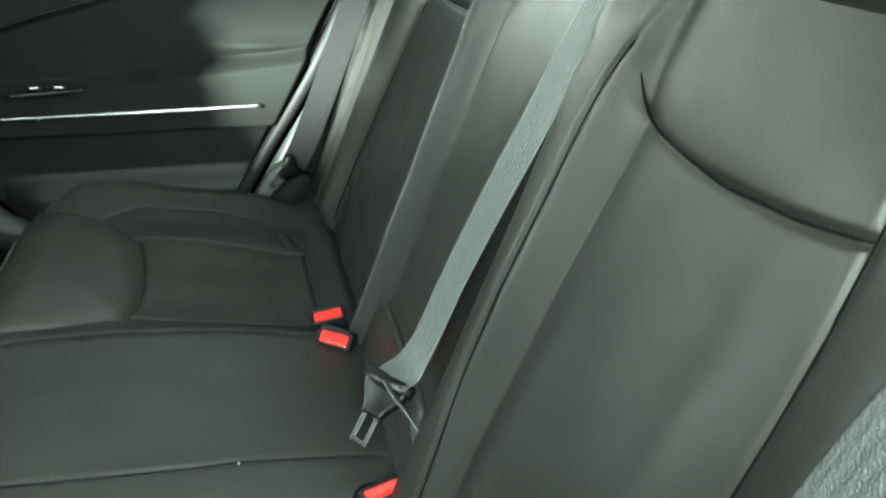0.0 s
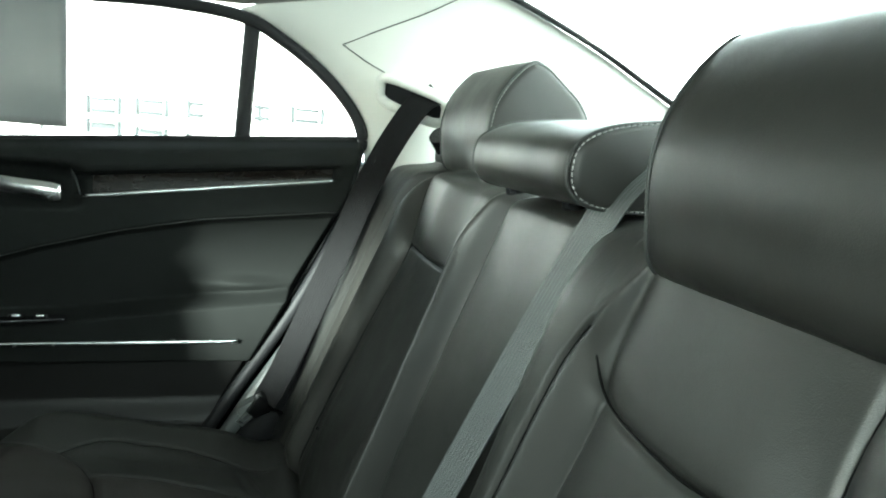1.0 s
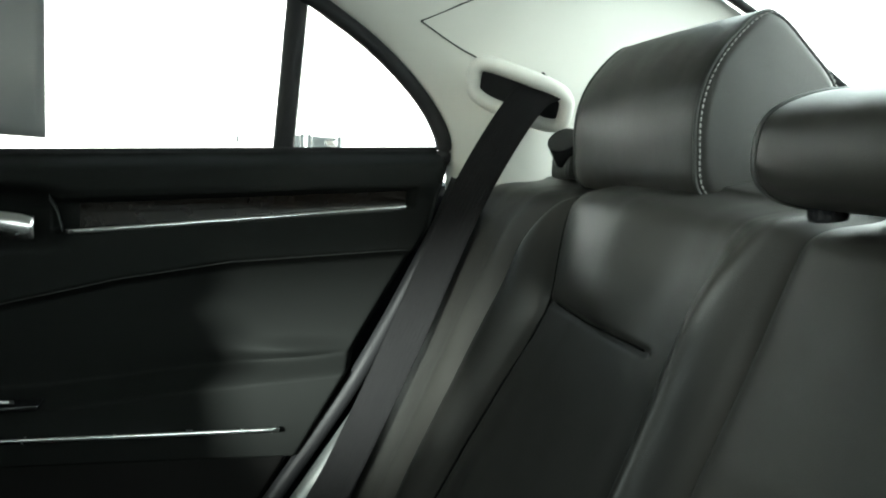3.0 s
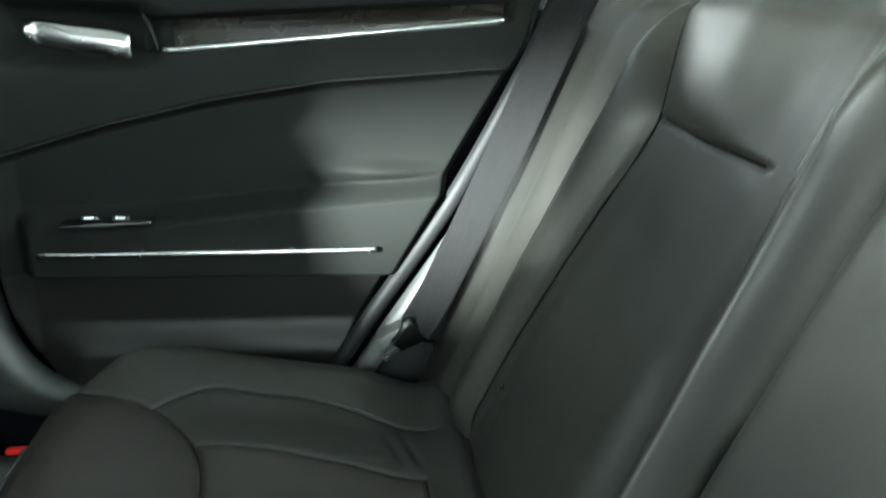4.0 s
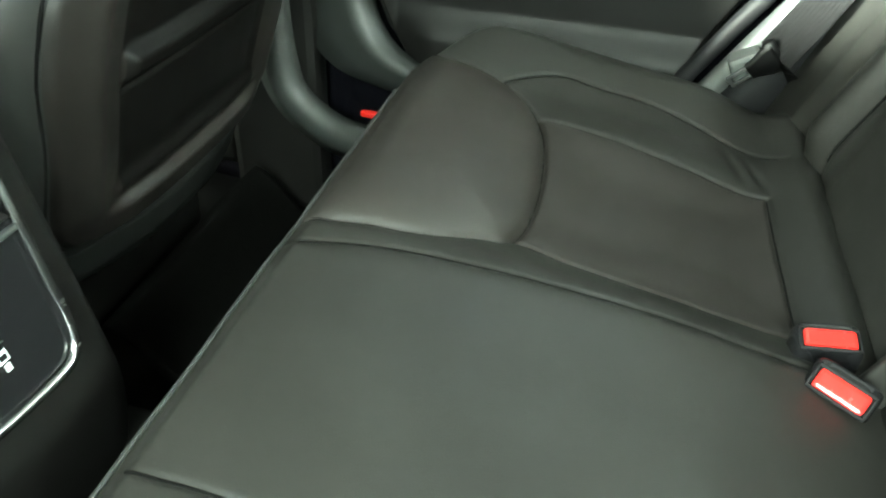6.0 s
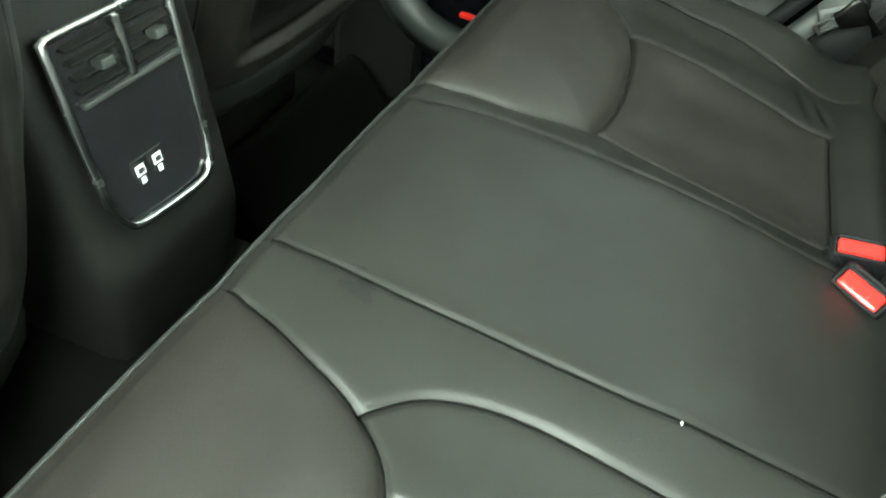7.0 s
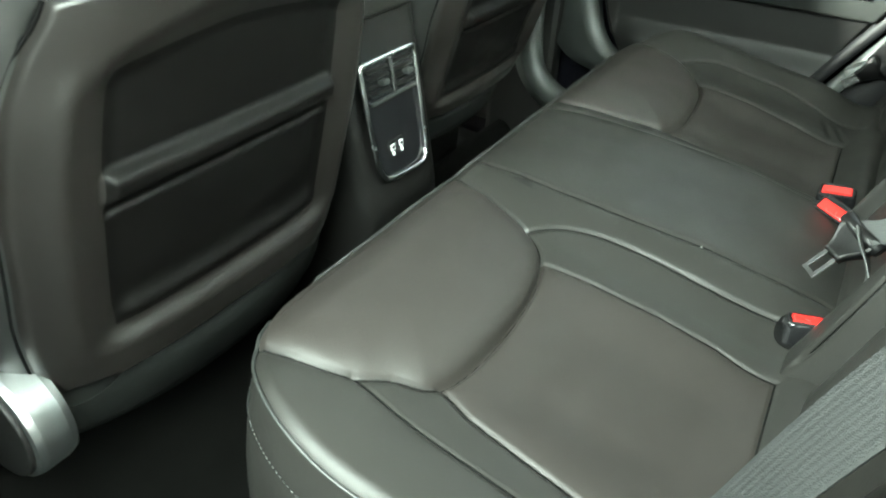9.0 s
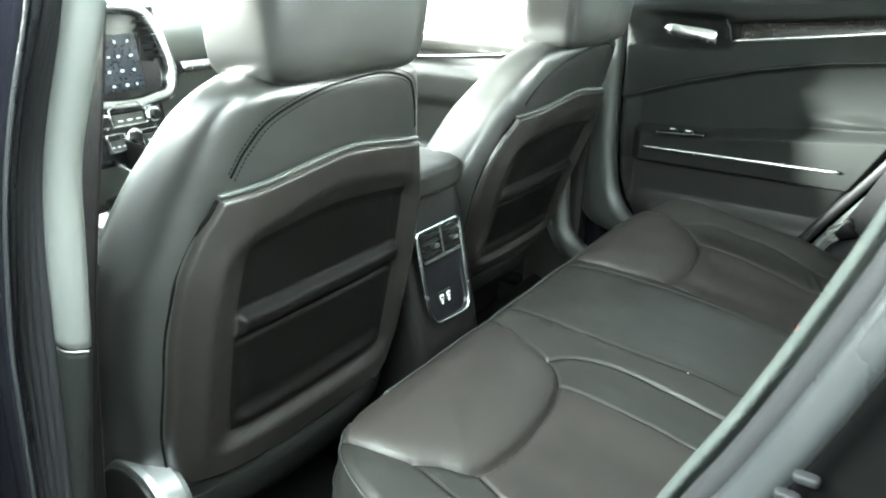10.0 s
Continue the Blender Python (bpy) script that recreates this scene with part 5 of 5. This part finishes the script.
Cc = np.stack([CX - 0.008 + prof_x[:, None] * cw[None], cy0[None] + prof_y[:, None] + 0.006, np.repeat(cz[None], 41, 0)], -1)
Cc[..., 1] += (0.05 * smooth(0.30, 0.12, cz))[None]
sheet("console_body", Cc, PLASTIC, console, thick=0.004)
pillow("console_lid", (CX - 0.005, 1.02, 0.585), (0.205, 0.44, 0.060), LEATHER, console, "padded black leather lid", e=0.35, n=18)
pl = lambda x_, z_, o=0.0: np.stack([np.asarray(x_, float) + 0 * np.asarray(z_), 0.768 + 0.235 * (np.asarray(z_, float) - 0.345) - o + 0 * np.asarray(x_), np.asarray(z_, float) + 0 * np.asarray(x_)], -1)
bz = []
corner = [(-0.069, 0.503), (-0.070, 0.45), (-0.070, 0.40), (-0.0685, 0.372), (-0.060, 0.352), (-0.042, 0.342), (0.026, 0.337), (0.046, 0.344), (0.0545, 0.364), (0.057, 0.40), (0.060, 0.45), (0.062, 0.503)]
bl = spline(corner, 6)
bl = np.vstack([bl, np.stack([np.linspace(0.058, -0.065, 20), np.full(20, 0.5055)], -1)])
tube("vent_bezel", pl(bl[:, 0], bl[:, 1], 0.004), 0.0042, CHROME, console, "satin chrome bezel", closed=True, sides=10, up=(0, 1, 0.1))
face_z = np.linspace(0.341, 0.503, 30)
fw = np.interp(face_z, [0.341, 0.352, 0.372, 0.40, 0.45, 0.503], [0.042, 0.054, 0.060, 0.0615, 0.0625, 0.0625])
sheet("face_plate", np.stack([pl(CX - 0.0145 + s * fw, face_z, 0.001) for s in np.linspace(-1, 1, 12)], 0), GLOSS, console, "dark face plate")
box("vent_divider", pl(0.0, 0.478, 0.004), (0.007, 0.008, 0.050), CHROME, console, "satin chrome divider", bevel=0.002, turn=(-13, 0, 0))
box("vent_rail", pl(0.0, 0.4515, 0.004), (0.112, 0.006, 0.005), GREY, console, bevel=0.002, turn=(-13, 0, 0))
for sx in (-0.030, 0.0305):
    well = box("vent_well", pl(sx, 0.478, -0.006), (0.048, 0.010, 0.044), RUBBER, console, bevel=0.001, turn=(-13, 0, 0))
    for k in range(4):
        box("vent_slat", pl(sx, 0.4625 + 0.0105 * k, 0.0015), (0.047, 0.010, 0.0022), PLASTIC, well, bevel=0.0006, turn=(18, 0, 0))
    box("vent_tab", pl(sx + 0.004, 0.476, 0.008), (0.014, 0.012, 0.008), GREY, well, "satin grey vent tab", bevel=0.002, turn=(-13, 0, 0))
for sx in (-0.027, -0.006):
    box("usb_icon", pl(sx, 0.3825, 0.0035), (0.010, 0.0012, 0.0090), WHITE, console, "white usb port mark", bevel=0.0003, turn=(-13, 0, 0))
    box("usb_icon", pl(sx, 0.3735, 0.0035), (0.005, 0.0012, 0.0060), WHITE, console, "white usb port mark", bevel=0.0003, turn=(-13, 0, 0))
    box("usb_port", pl(sx, 0.3825, 0.0045), (0.006, 0.0012, 0.0040), RUBBER, console, bevel=0.0003, turn=(-13, 0, 0))
box("usb_line", pl(-0.0165, 0.3915, 0.0030), (0.036, 0.0010, 0.0009), GREY, console, bevel=0.0002, turn=(-13, 0, 0))

# ---- dashboard ----
dash = thing("dashboard", "black dashboard with centre screen, vents and control knobs", "dashboard", at=(CX, 1.70, 0.5))
dx_, dz_ = np.meshgrid(np.linspace(-0.70, 0.72, 60), np.linspace(0, 1, 30), indexing="ij")
Dp = np.stack([dx_, 1.62 + 0.10 * np.cos(dz_ * 2.4) + 0.34 * smooth(0.50, 1.0, dz_), 0.36 + 0.50 * np.sin(dz_ * 1.57)], -1)
sheet("dash_pad", Dp, DASH, dash, thick=0.02)

# ---- outside ----
ground = thing("ground", "grey concrete yard outside the car", "ground", kind="structure", at=(0, 0, -0.32))
a_, b_ = np.meshgrid(np.linspace(-1, 1, 60), np.linspace(-1, 1, 60), indexing="ij")
sheet("yard", np.stack([np.sign(a_) * np.abs(a_) ** 3 * 600, np.sign(b_) * np.abs(b_) ** 3 * 600, -0.32 + 0 * a_], -1), GROUND, ground)
hall = thing("wall_showroom", "long white wall with dark sign letters", "building wall", kind="structure", at=(12.3, 0, -0.3))
box("wall_panel", (12.4, 2.0, 2.2), (0.4, 40.0, 5.0), WALL, hall, bevel=0.02)
# unseen wall, added to keep low sky and sun off the near seat
side_wall = thing("wall_side", "unseen plain grey wall added on the open side to block low sky and sun", "building wall", kind="structure", at=(-4.6, -3, -0.3))
box("wall_panel", (-4.6, -1.65, 1.14), (0.3, 13.1, 2.93), DARKWALL, side_wall, bevel=0.02)
# unseen white wall, added to bounce sunlight in from the rear
rear_wall = thing("wall_behind", "unseen plain white wall added behind the car to bounce light", "building wall", kind="structure", at=(0, -8, -0.3))
box("wall_panel", (0.0, -8.2, 2.2), (24.0, 0.4, 5.0), WALL, rear_wall, bevel=0.02)
sign = thing("wall_sign", "row of dark grey raised sign shapes on a white wall", "sign", at=(12.15, 1.2, 1.0))
for ya, yb in ((3.15, 2.75), (2.50, 1.93), (1.78, 1.23), (1.00, 0.65), (0.48, 0.05), (-0.13, -0.38), (-0.65, -1.27)):
    zb = 0.86 + 0.03 * (2.5 - ya)
    for k in (0.10, 0.90) if abs(ya - yb) > 0.5 else (0.15,):
        box("sign_bar", (12.18, ya + (yb - ya) * k, zb + 0.14), (0.04, 0.05, 0.28), SIGN, sign, bevel=0.01)
    box("sign_bar", (12.18, (ya + yb) / 2, zb + 0.05), (0.04, abs(ya - yb) * 0.62, 0.06), SIGN, sign, bevel=0.01)
    box("sign_bar", (12.18, (ya + yb) / 2, zb + 0.23), (0.04, abs(ya - yb) * 0.62, 0.05), SIGN, sign, bevel=0.01)
for py in (2.42, 2.28, 2.00, -0.88):
    post = thing("bollard", "slim dark steel bollard in the yard", "bollard", group="bollards", at=(6.0, py, -0.32))
    tube("bollard_post", [(6.0, py, -0.32), (6.0, py, 0.86), (6.0, py, 0.90)], 0.020, SIGN, post, sides=12)


# ---- near side of the cabin: door opening ----
PZ = [0.10, 0.434, 0.524, 0.602, 0.654, 0.702, 0.742, 0.779, 0.816, 0.851, 0.883, 0.912, 1.12]
EDGE_IN = (-0.698, [0.83, 0.757, 0.732, 0.712, 0.703, 0.694, 0.687, 0.681, 0.661, 0.642, 0.624, 0.607, 0.545])
EDGE_OUT = (-0.712, [0.82, 0.771, 0.758, 0.747, 0.739, 0.733, 0.724, 0.712, 0.696, 0.675, 0.657, 0.642, 0.580])
SEAL_OUT = (-0.724, [0.83, 0.804, 0.795, 0.786, 0.770, 0.754, 0.740, 0.725, 0.706, 0.687, 0.661, 0.637, 0.570])
RIM_OUT = (-0.742, [0.83, 0.783, 0.772, 0.762, 0.747, 0.733, 0.720, 0.704, 0.685, 0.665, 0.645, 0.625, 0.555])


def pillar_line(edge, z):
    x0, ys_ = edge
    return np.stack([np.full_like(z, x0), curve(z, PZ, ys_, 0.03), z], -1)


bp = thing("pillar_trim_centre", "two-tone grey plastic centre pillar trim at the open door", "pillar trim", kind="structure", at=(-0.70, 0.72, 0.5))
for nm, za, zb, mat_, lab in (("upper_trim", 0.6035, 1.12, PALE, "pale grey upper pillar trim"), ("lower_trim", 0.10, 0.600, SOFTBLACK, "dark grey lower pillar trim")):
    zz = np.linspace(za, zb, 60)
    A, B = pillar_line(EDGE_IN, zz), pillar_line(EDGE_OUT, zz)
    rows = [A + np.array([0.026, 0.050, 0]), A + np.array([0.012, 0.018, 0]), A + np.array([0.003, 0.004, 0]), A * 0.93 + B * 0.07 + np.array([-0.003, 0, 0]),
            A * 0.55 + B * 0.45 + np.array([-0.007, -0.002, 0]), A * 0.15 + B * 0.85 + np.array([-0.003, -0.001, 0]), B, B + np.array([0.006, 0.004, 0]), B + np.array([0.03, 0.012, 0])]
    sheet(nm, np.stack(rows, 1), mat_, bp, lab, thick=0.003)
jz = np.array([0.6020])
tube("trim_joint", np.concatenate([pillar_line(EDGE_IN, jz) * (1 - k) + pillar_line(EDGE_OUT, jz) * k + np.array([[-0.008 * math.sin(k * 3.14), -0.002, 0]]) for k in (0.05, 0.3, 0.55, 0.8, 0.97)]), 0.0012, SATIN, bp, "thin bright joint edge", sides=6)
zz = np.linspace(0.10, 1.12, 80)
B, C, D = [pillar_line(e_, zz) for e_ in (EDGE_OUT, SEAL_OUT, RIM_OUT)]
for k in (0.14, 0.40, 0.66, 0.90):
    tube("pillar_seal", B * (1 - k) + C * k + np.array([0.002, 0.002, 0]), 0.0062, RUBBER, bp, "ribbed black door seal", sides=10)
across_ = np.linspace(0, 1, 9)
sheet("flange_edge", np.stack([C * (1 - k) + D * k + np.array([-0.007 * math.sin(3.14 * k), -0.003 * math.sin(3.14 * k), 0]) for k in across_], 1), FLANGE, bp, "rounded glossy painted flange edge", thick=0.002)
sheet("pillar_flange", np.stack([D + np.array(o) for o in ((0.004, 0.004, 0), (-0.003, 0.012, 0), (-0.006, 0.035, 0), (-0.004, 0.18, 0))], 1), PAINT, bp, "black painted door flange", thick=0.003)
sheet("pillar_backing", np.stack([B + np.array([0.012, 0.008, 0]), (B + C) / 2 + np.array([0.010, 0.006, 0]), C + np.array([0.008, 0.004, 0])], 1), RUBBER, bp, "black carrier behind the seal", thick=0.002)
fb = thing("seat_belt", "dark brown-grey front shoulder belt hanging beside the centre pillar", "seat belt", at=(-0.66, 0.75, 0.3))
WEBBROWN = material("brown_grey_webbing", (0.0150, 0.0120, 0.0130), 0.60, spec=0.2, mottle=0.1, mottle_scale=40, grain=0.6, grain_scale=950, cells=True)
ribbon("webbing", spline([(-0.652, 0.660, 1.05), (-0.654, 0.700, 0.89), (-0.658, 0.733, 0.766), (-0.660, 0.756, 0.686), (-0.662, 0.785, 0.56), (-0.664, 0.82, 0.35)], 10), (0.25, 1, 0.3), 0.047, WEBBROWN, fb)
box("belt_stop", (-0.660, 0.752, 0.66), (0.006, 0.012, 0.012), PLASTIC, fb, "small black belt stop button", bevel=0.002)

ce = spline([(0.36, 0.25), (0.300, 0.40), (0.240, 0.55), (0.190, 0.680), (0.160, 0.748), (0.135, 0.815), (0.118, 0.870), (0.108, 0.930),
             (0.122, 1.000), (0.180, 1.072), (0.290, 1.122), (0.60, 1.138)], 8)
edge3 = np.stack([np.full(len(ce), -0.685), ce[:, 0], ce[:, 1]], -1)
nt = np.gradient(ce, axis=0)
nt /= np.linalg.norm(nt, axis=1, keepdims=True)
outw = np.stack([np.zeros(len(ce)), -nt[:, 1], nt[:, 0]], -1)           # away from the opening
outw *= np.where(outw[:, 1:2] > 0, -1, 1)
op = thing("door_opening", "grey door opening trim with rubber seal and glossy black flange", "door frame", kind="structure", at=(-0.70, 0.2, 0.6))
rows = [edge3 + np.array([dx, 0, 0]) + outw * o for dx, o in ((0.050, 0.035), (0.028, 0.014), (0.012, 0.004), (0.0, 0.0), (-0.010, 0.002))]
sheet("opening_trim", np.stack(rows, 1), TEXTURED, op, "dark grey textured opening trim", thick=0.003)
tube("opening_seal", edge3 + np.array([-0.020, 0, 0]) + outw * 0.012, 0.0085, RUBBER, op, "black rubber door seal", sides=10)
rows = [edge3 + np.array([dx, 0, 0]) + outw * o for dx, o in ((-0.026, 0.022), (-0.030, 0.015), (-0.035, 0.013), (-0.040, 0.016), (-0.044, 0.021), (-0.045, 0.027))]
sheet("flange", np.stack(rows, 1), FLANGE, op, "rounded glossy dark painted flange", thick=0.002)
rows = [edge3 + np.array([dx, 0, 0]) + outw * o for dx, o in ((-0.0455, 0.0275), (-0.041, 0.034), (-0.046, 0.046), (-0.066, 0.066), (-0.085, 0.095), (-0.100, 0.16), (-0.105, 0.40))]
sheet("quarter_panel", np.stack(rows, 1)[: 8 * 9], JAMB, op, "black quarter panel jamb, darkened for shade", thick=0.002)

for by_, bz_ in ((0.126, 0.755), (0.131, 0.744)):
    pillow("bump_stop", (-0.736, by_, bz_), (0.006, 0.010, 0.004), RUBBER, op, "black rubber bump stop", e=0.5, n=10)

# the near rear door stands wide open on its hinges at the centre pillar
near_door = thing("rear_door", "wide open black rear door hinged at the centre pillar", "car door", at=(-0.80, 0.86, 0.10))
AX = (Vector((-0.985, 0.174, 0)), Vector((-0.174, -0.985, 0)), Vector((0, 0, 1)))
hinge_at = Vector((-0.800, 0.885, 0))
on_open = lambda along, deep, high: tuple(hinge_at + AX[0] * along + AX[1] * deep + AX[2] * high)
box("door_skin", on_open(0.45, -0.06, 0.46), (0.90, 0.05, 0.84), PAINT, near_door, "black painted door skin", bevel=0.02, axes=AX)
box("door_panel", on_open(0.45, 0.0, 0.46), (0.86, 0.05, 0.80), SOFTBLACK, near_door, "soft black inner door panel", bevel=0.02, axes=AX)
box("armrest", on_open(0.48, 0.05, 0.54), (0.52, 0.06, 0.09), SOFTBLACK, near_door, bevel=0.02, axes=AX)
box("armrest_trim", on_open(0.48, 0.082, 0.545), (0.44, 0.006, 0.008), CHROME, near_door, "bright chrome armrest strip", bevel=0.002, axes=AX)
tube("window_frame", [on_open(*q) for q in spline([(0.03, -0.03, 0.86), (0.05, -0.03, 1.08), (0.30, -0.03, 1.13), (0.62, -0.03, 1.10), (0.86, -0.03, 0.93), (0.88, -0.03, 0.86)], 8)], 0.018, RUBBER, near_door, "black window frame", sides=8)
# unseen pane, added with its full shadow on to hold the sun off the backrest
sheet("window_pane", np.stack([np.array([on_open(a_, -0.03, z_) for a_ in np.linspace(0.05, 0.86, 12)]) for z_ in (0.86, 0.97, 1.08)], 1), GLASS, near_door, "side window glass", thick=0.004)

# ---- dashboard details ----
sc = thing("centre_screen", "lit touch screen in a bright curved dashboard bezel", "screen", at=(-0.04, 1.60, 0.72))
yv = lambda z: 1.585 + 0.18 * (np.asarray(z, float) - 0.64)
bzl = spline([(-0.17, 0.640), (-0.06, 0.632), (0.012, 0.640), (0.046, 0.650), (0.060, 0.690), (0.052, 0.745), (0.034, 0.795), (0.008, 0.825), (-0.05, 0.835), (-0.17, 0.835)], 8)
tube("screen_bezel", np.stack([bzl[:, 0], yv(bzl[:, 1]) - 0.006, bzl[:, 1]], -1), 0.015, CHROME, sc, "bright satin bezel", sides=10, up=(0, 1, 0))
box("screen_surround", (-0.06, yv(0.733) + 0.014, 0.733), (0.235, 0.030, 0.200), GLOSS, sc, "gloss black surround", bevel=0.006, turn=(-10, 0, 0))
display = box("screen_glass", (-0.085, yv(0.722) - 0.004, 0.722), (0.150, 0.004, 0.118), SCREEN, sc, "lit blue-black display", bevel=0.002, turn=(-10, 0, 0))
rs = random.Random(4)
for i in range(5):
    for j in range(4):
        w_, h_ = rs.uniform(0.003, 0.009), rs.uniform(0.003, 0.007)
        box("screen_mark", (-0.145 + 0.029 * i + rs.uniform(-0.004, 0.004), yv(0.675 + 0.030 * j) - 0.0072, 0.675 + 0.030 * j), (w_, 0.0006, h_), ICON, display, "pale display mark", bevel=0, turn=(-10, 0, 0))
vent_ob = box("side_vent", (0.018, yv(0.765) + 0.002, 0.765), (0.040, 0.014, 0.098), RUBBER, sc, "black side air vent", bevel=0.006, turn=(-10, 12, 0))
for k in range(6):
    box("vent_slat", (0.018 + 0.004 * (k - 2.5) * -0.8, yv(0.727 + 0.015 * k) - 0.007, 0.727 + 0.015 * k), (0.036, 0.010, 0.003), PLASTIC, vent_ob, bevel=0.001, turn=(20, 0, 0))
rd = thing("radio_panel", "black radio and climate panel with chrome ringed knobs", "control panel", at=(-0.07, 1.56, 0.58))
box("panel", (-0.075, 1.575, 0.575), (0.190, 0.030, 0.130), GLOSS, rd, bevel=0.012, turn=(-12, 0, 0))
for (kx, kz, kr) in ((-0.018, 0.610, 0.0165), (-0.139, 0.610, 0.0165), (-0.078, 0.570, 0.019)):
    ring_ob = disc("knob_ring", (kx, 1.552 + 0.2 * (kz - 0.575), kz), kr, 0.012, (0, -1, 0.2), CHROME, rd, "chrome knob ring", seg=28)
    disc("knob_cap", (kx, 1.545 + 0.2 * (kz - 0.575), kz), kr * 0.68, 0.016, (0, -1, 0.2), GLOSS, ring_ob, "black knob cap", seg=28)
for (bx, bz, bw) in ((-0.078, 0.607, 0.074), (-0.118, 0.556, 0.044), (-0.030, 0.558, 0.044)):
    row_ob = box("button_row", (bx, 1.556 + 0.2 * (bz - 0.575), bz), (bw, 0.008, 0.026), GREY, rd, "dark grey button row", bevel=0.003, turn=(-12, 0, 0))
    for k in range(3):
        box("button_mark", (bx + (k - 1) * bw * 0.3, 1.5510 + 0.2 * (bz - 0.575), bz), (bw * 0.16, 0.001, 0.003), WHITE, row_ob, bevel=0, turn=(-12, 0, 0))
for pod in ([(-0.122, 0.630), (-0.100, 0.642), (-0.055, 0.642), (-0.034, 0.630), (-0.036, 0.596), (-0.120, 0.596)],
            [(-0.142, 0.582), (-0.100, 0.582), (-0.097, 0.545), (-0.132, 0.545)], [(-0.058, 0.582), (-0.016, 0.582), (-0.020, 0.548), (-0.058, 0.545)]):
    ring_ = np.array([np.array(p_) + (np.array(q_) - np.array(p_)) * k / 5 for p_, q_ in zip(pod, pod[1:] + pod[:1]) for k in range(5)])
    tube("panel_outline", np.stack([ring_[:, 0], 1.5515 + 0.2 * (ring_[:, 1] - 0.575), ring_[:, 1]], -1), 0.0021, CHROME, rd, "thin chrome outline", sides=6, closed=True, up=(0, 1, 0))
bar_x = np.linspace(0.13, 0.68, 40)
trim = np.stack([np.stack([bar_x, 1.652 - 0.05 * (bar_x - 0.13), np.full(40, 0.688 + h_)], -1) + np.array([0, d_, 0]) for h_, d_ in ((-0.016, 0.0), (-0.013, -0.012), (0.0, -0.017), (0.013, -0.012), (0.016, 0.0))], 1)
sheet("dash_trim", trim, CHROME, dash, "bright satin dash strip", thick=0.003)
box("lower_console", (-0.04, 1.42, 0.43), (0.21, 0.36, 0.10), GLOSS, console, "gloss black shifter surround", bevel=0.02, turn=(-14, 0, 0))
tube("console_trim", spline([(-0.135, 1.22, 0.455), (-0.138, 1.38, 0.492), (-0.136, 1.54, 0.525)], 8), 0.005, CHROME, console, "chrome console edge trim", sides=8)

# far front door, seen between the seats
fd = thing("front_door", "closed front passenger door panel with bright trim strips", "car door", at=(0.73, 1.3, 0.3))
ya, za = np.meshgrid(np.linspace(0.98, 1.75, 60), np.linspace(0.12, 0.905, 80), indexing="ij")
dd = 0.020 * smooth(0.70, 0.73, za) + 0.012 * smooth(0.55, 0.58, za) * smooth(0.665, 0.64, za) + 0.02 * smooth(0.45, 0.40, za) - 0.02 * smooth(0.885, 0.905, za)
sheet("door_panel", np.stack([0.725 - dd, ya, za], -1), LEATHER, fd, thick=0.01)
for z0, z1, r_ in ((0.792, 0.768, 0.005), (0.770, 0.746, 0.0045), (0.714, 0.684, 0.003)):
    tube("door_trim", spline([(0.698, 1.06, z0 + 0.002), (0.698, 1.22, (z0 + z1) / 2), (0.698, 1.45, z1 - 0.004)], 8), r_, CHROME, fd, "bright satin trim strip", sides=8)
tube("front_window_frame", spline([(0.725, 1.00, 0.90), (0.722, 1.00, 1.10), (0.720, 1.30, 1.09), (0.705, 1.62, 1.02), (0.69, 1.80, 0.93)], 8), 0.012, RUBBER, fd, "black front window frame", sides=8)
stain = thing("leather_stain", "small dark scuff on the centre of the rear cushion", "stain", at=(-0.114, 0.528, 0.44))
rng = np.random.RandomState(3)
for sx, sy, r_ in ((-0.114, 0.528, 0.010), (-0.100, 0.536, 0.005)):
    aa = np.linspace(0, 2 * np.pi, 26)
    rad = r_ * (1 + 0.25 * np.sin(3 * aa + sx * 90) + 0.15 * np.sin(5 * aa))
    pp = np.stack([np.stack([sx + k * rad * np.cos(aa) * 0.8, sy + k * rad * np.sin(aa) * 1.1], -1) for k in (0.02, 0.5, 1.0)], 1)
    zz = cushion_height(pp[..., 0], pp[..., 1])
    sheet("scuff", np.concatenate([pp, zz[..., None] + 0.0006], -1), STAIN, stain)

for lx_, ly_ in ((-0.101, 0.319),):
    crumb = thing("crumb", "tiny pale crumb on the leather cushion", "crumb", at=(lx_, ly_, 0.43))
    zc = float(cushion_height(np.array([lx_]), np.array([ly_]))[0])
    pillow("speck", (lx_, ly_, zc + 0.0008), (0.0026, 0.0018, 0.0014), WHITE, crumb, e=0.7, n=6)

for cx_, cz_, ch in ((0.146, 0.444, 0.030), (0.216, 0.462, 0.016), (0.400, 0.480, 0.022)):
    clip = thing("trim_clip", "tiny dark clip head in the leather backrest", "clip", group="trim clips", at=tuple(back_point(np.array(cx_), height_to_s(np.array(cz_)), np.array(ch))))
    pillow("clip_head", tuple(back_point(np.array(cx_), height_to_s(np.array(cz_)), np.array(ch))), (0.005, 0.004, 0.005), GLOSS, clip, e=0.6, n=8)
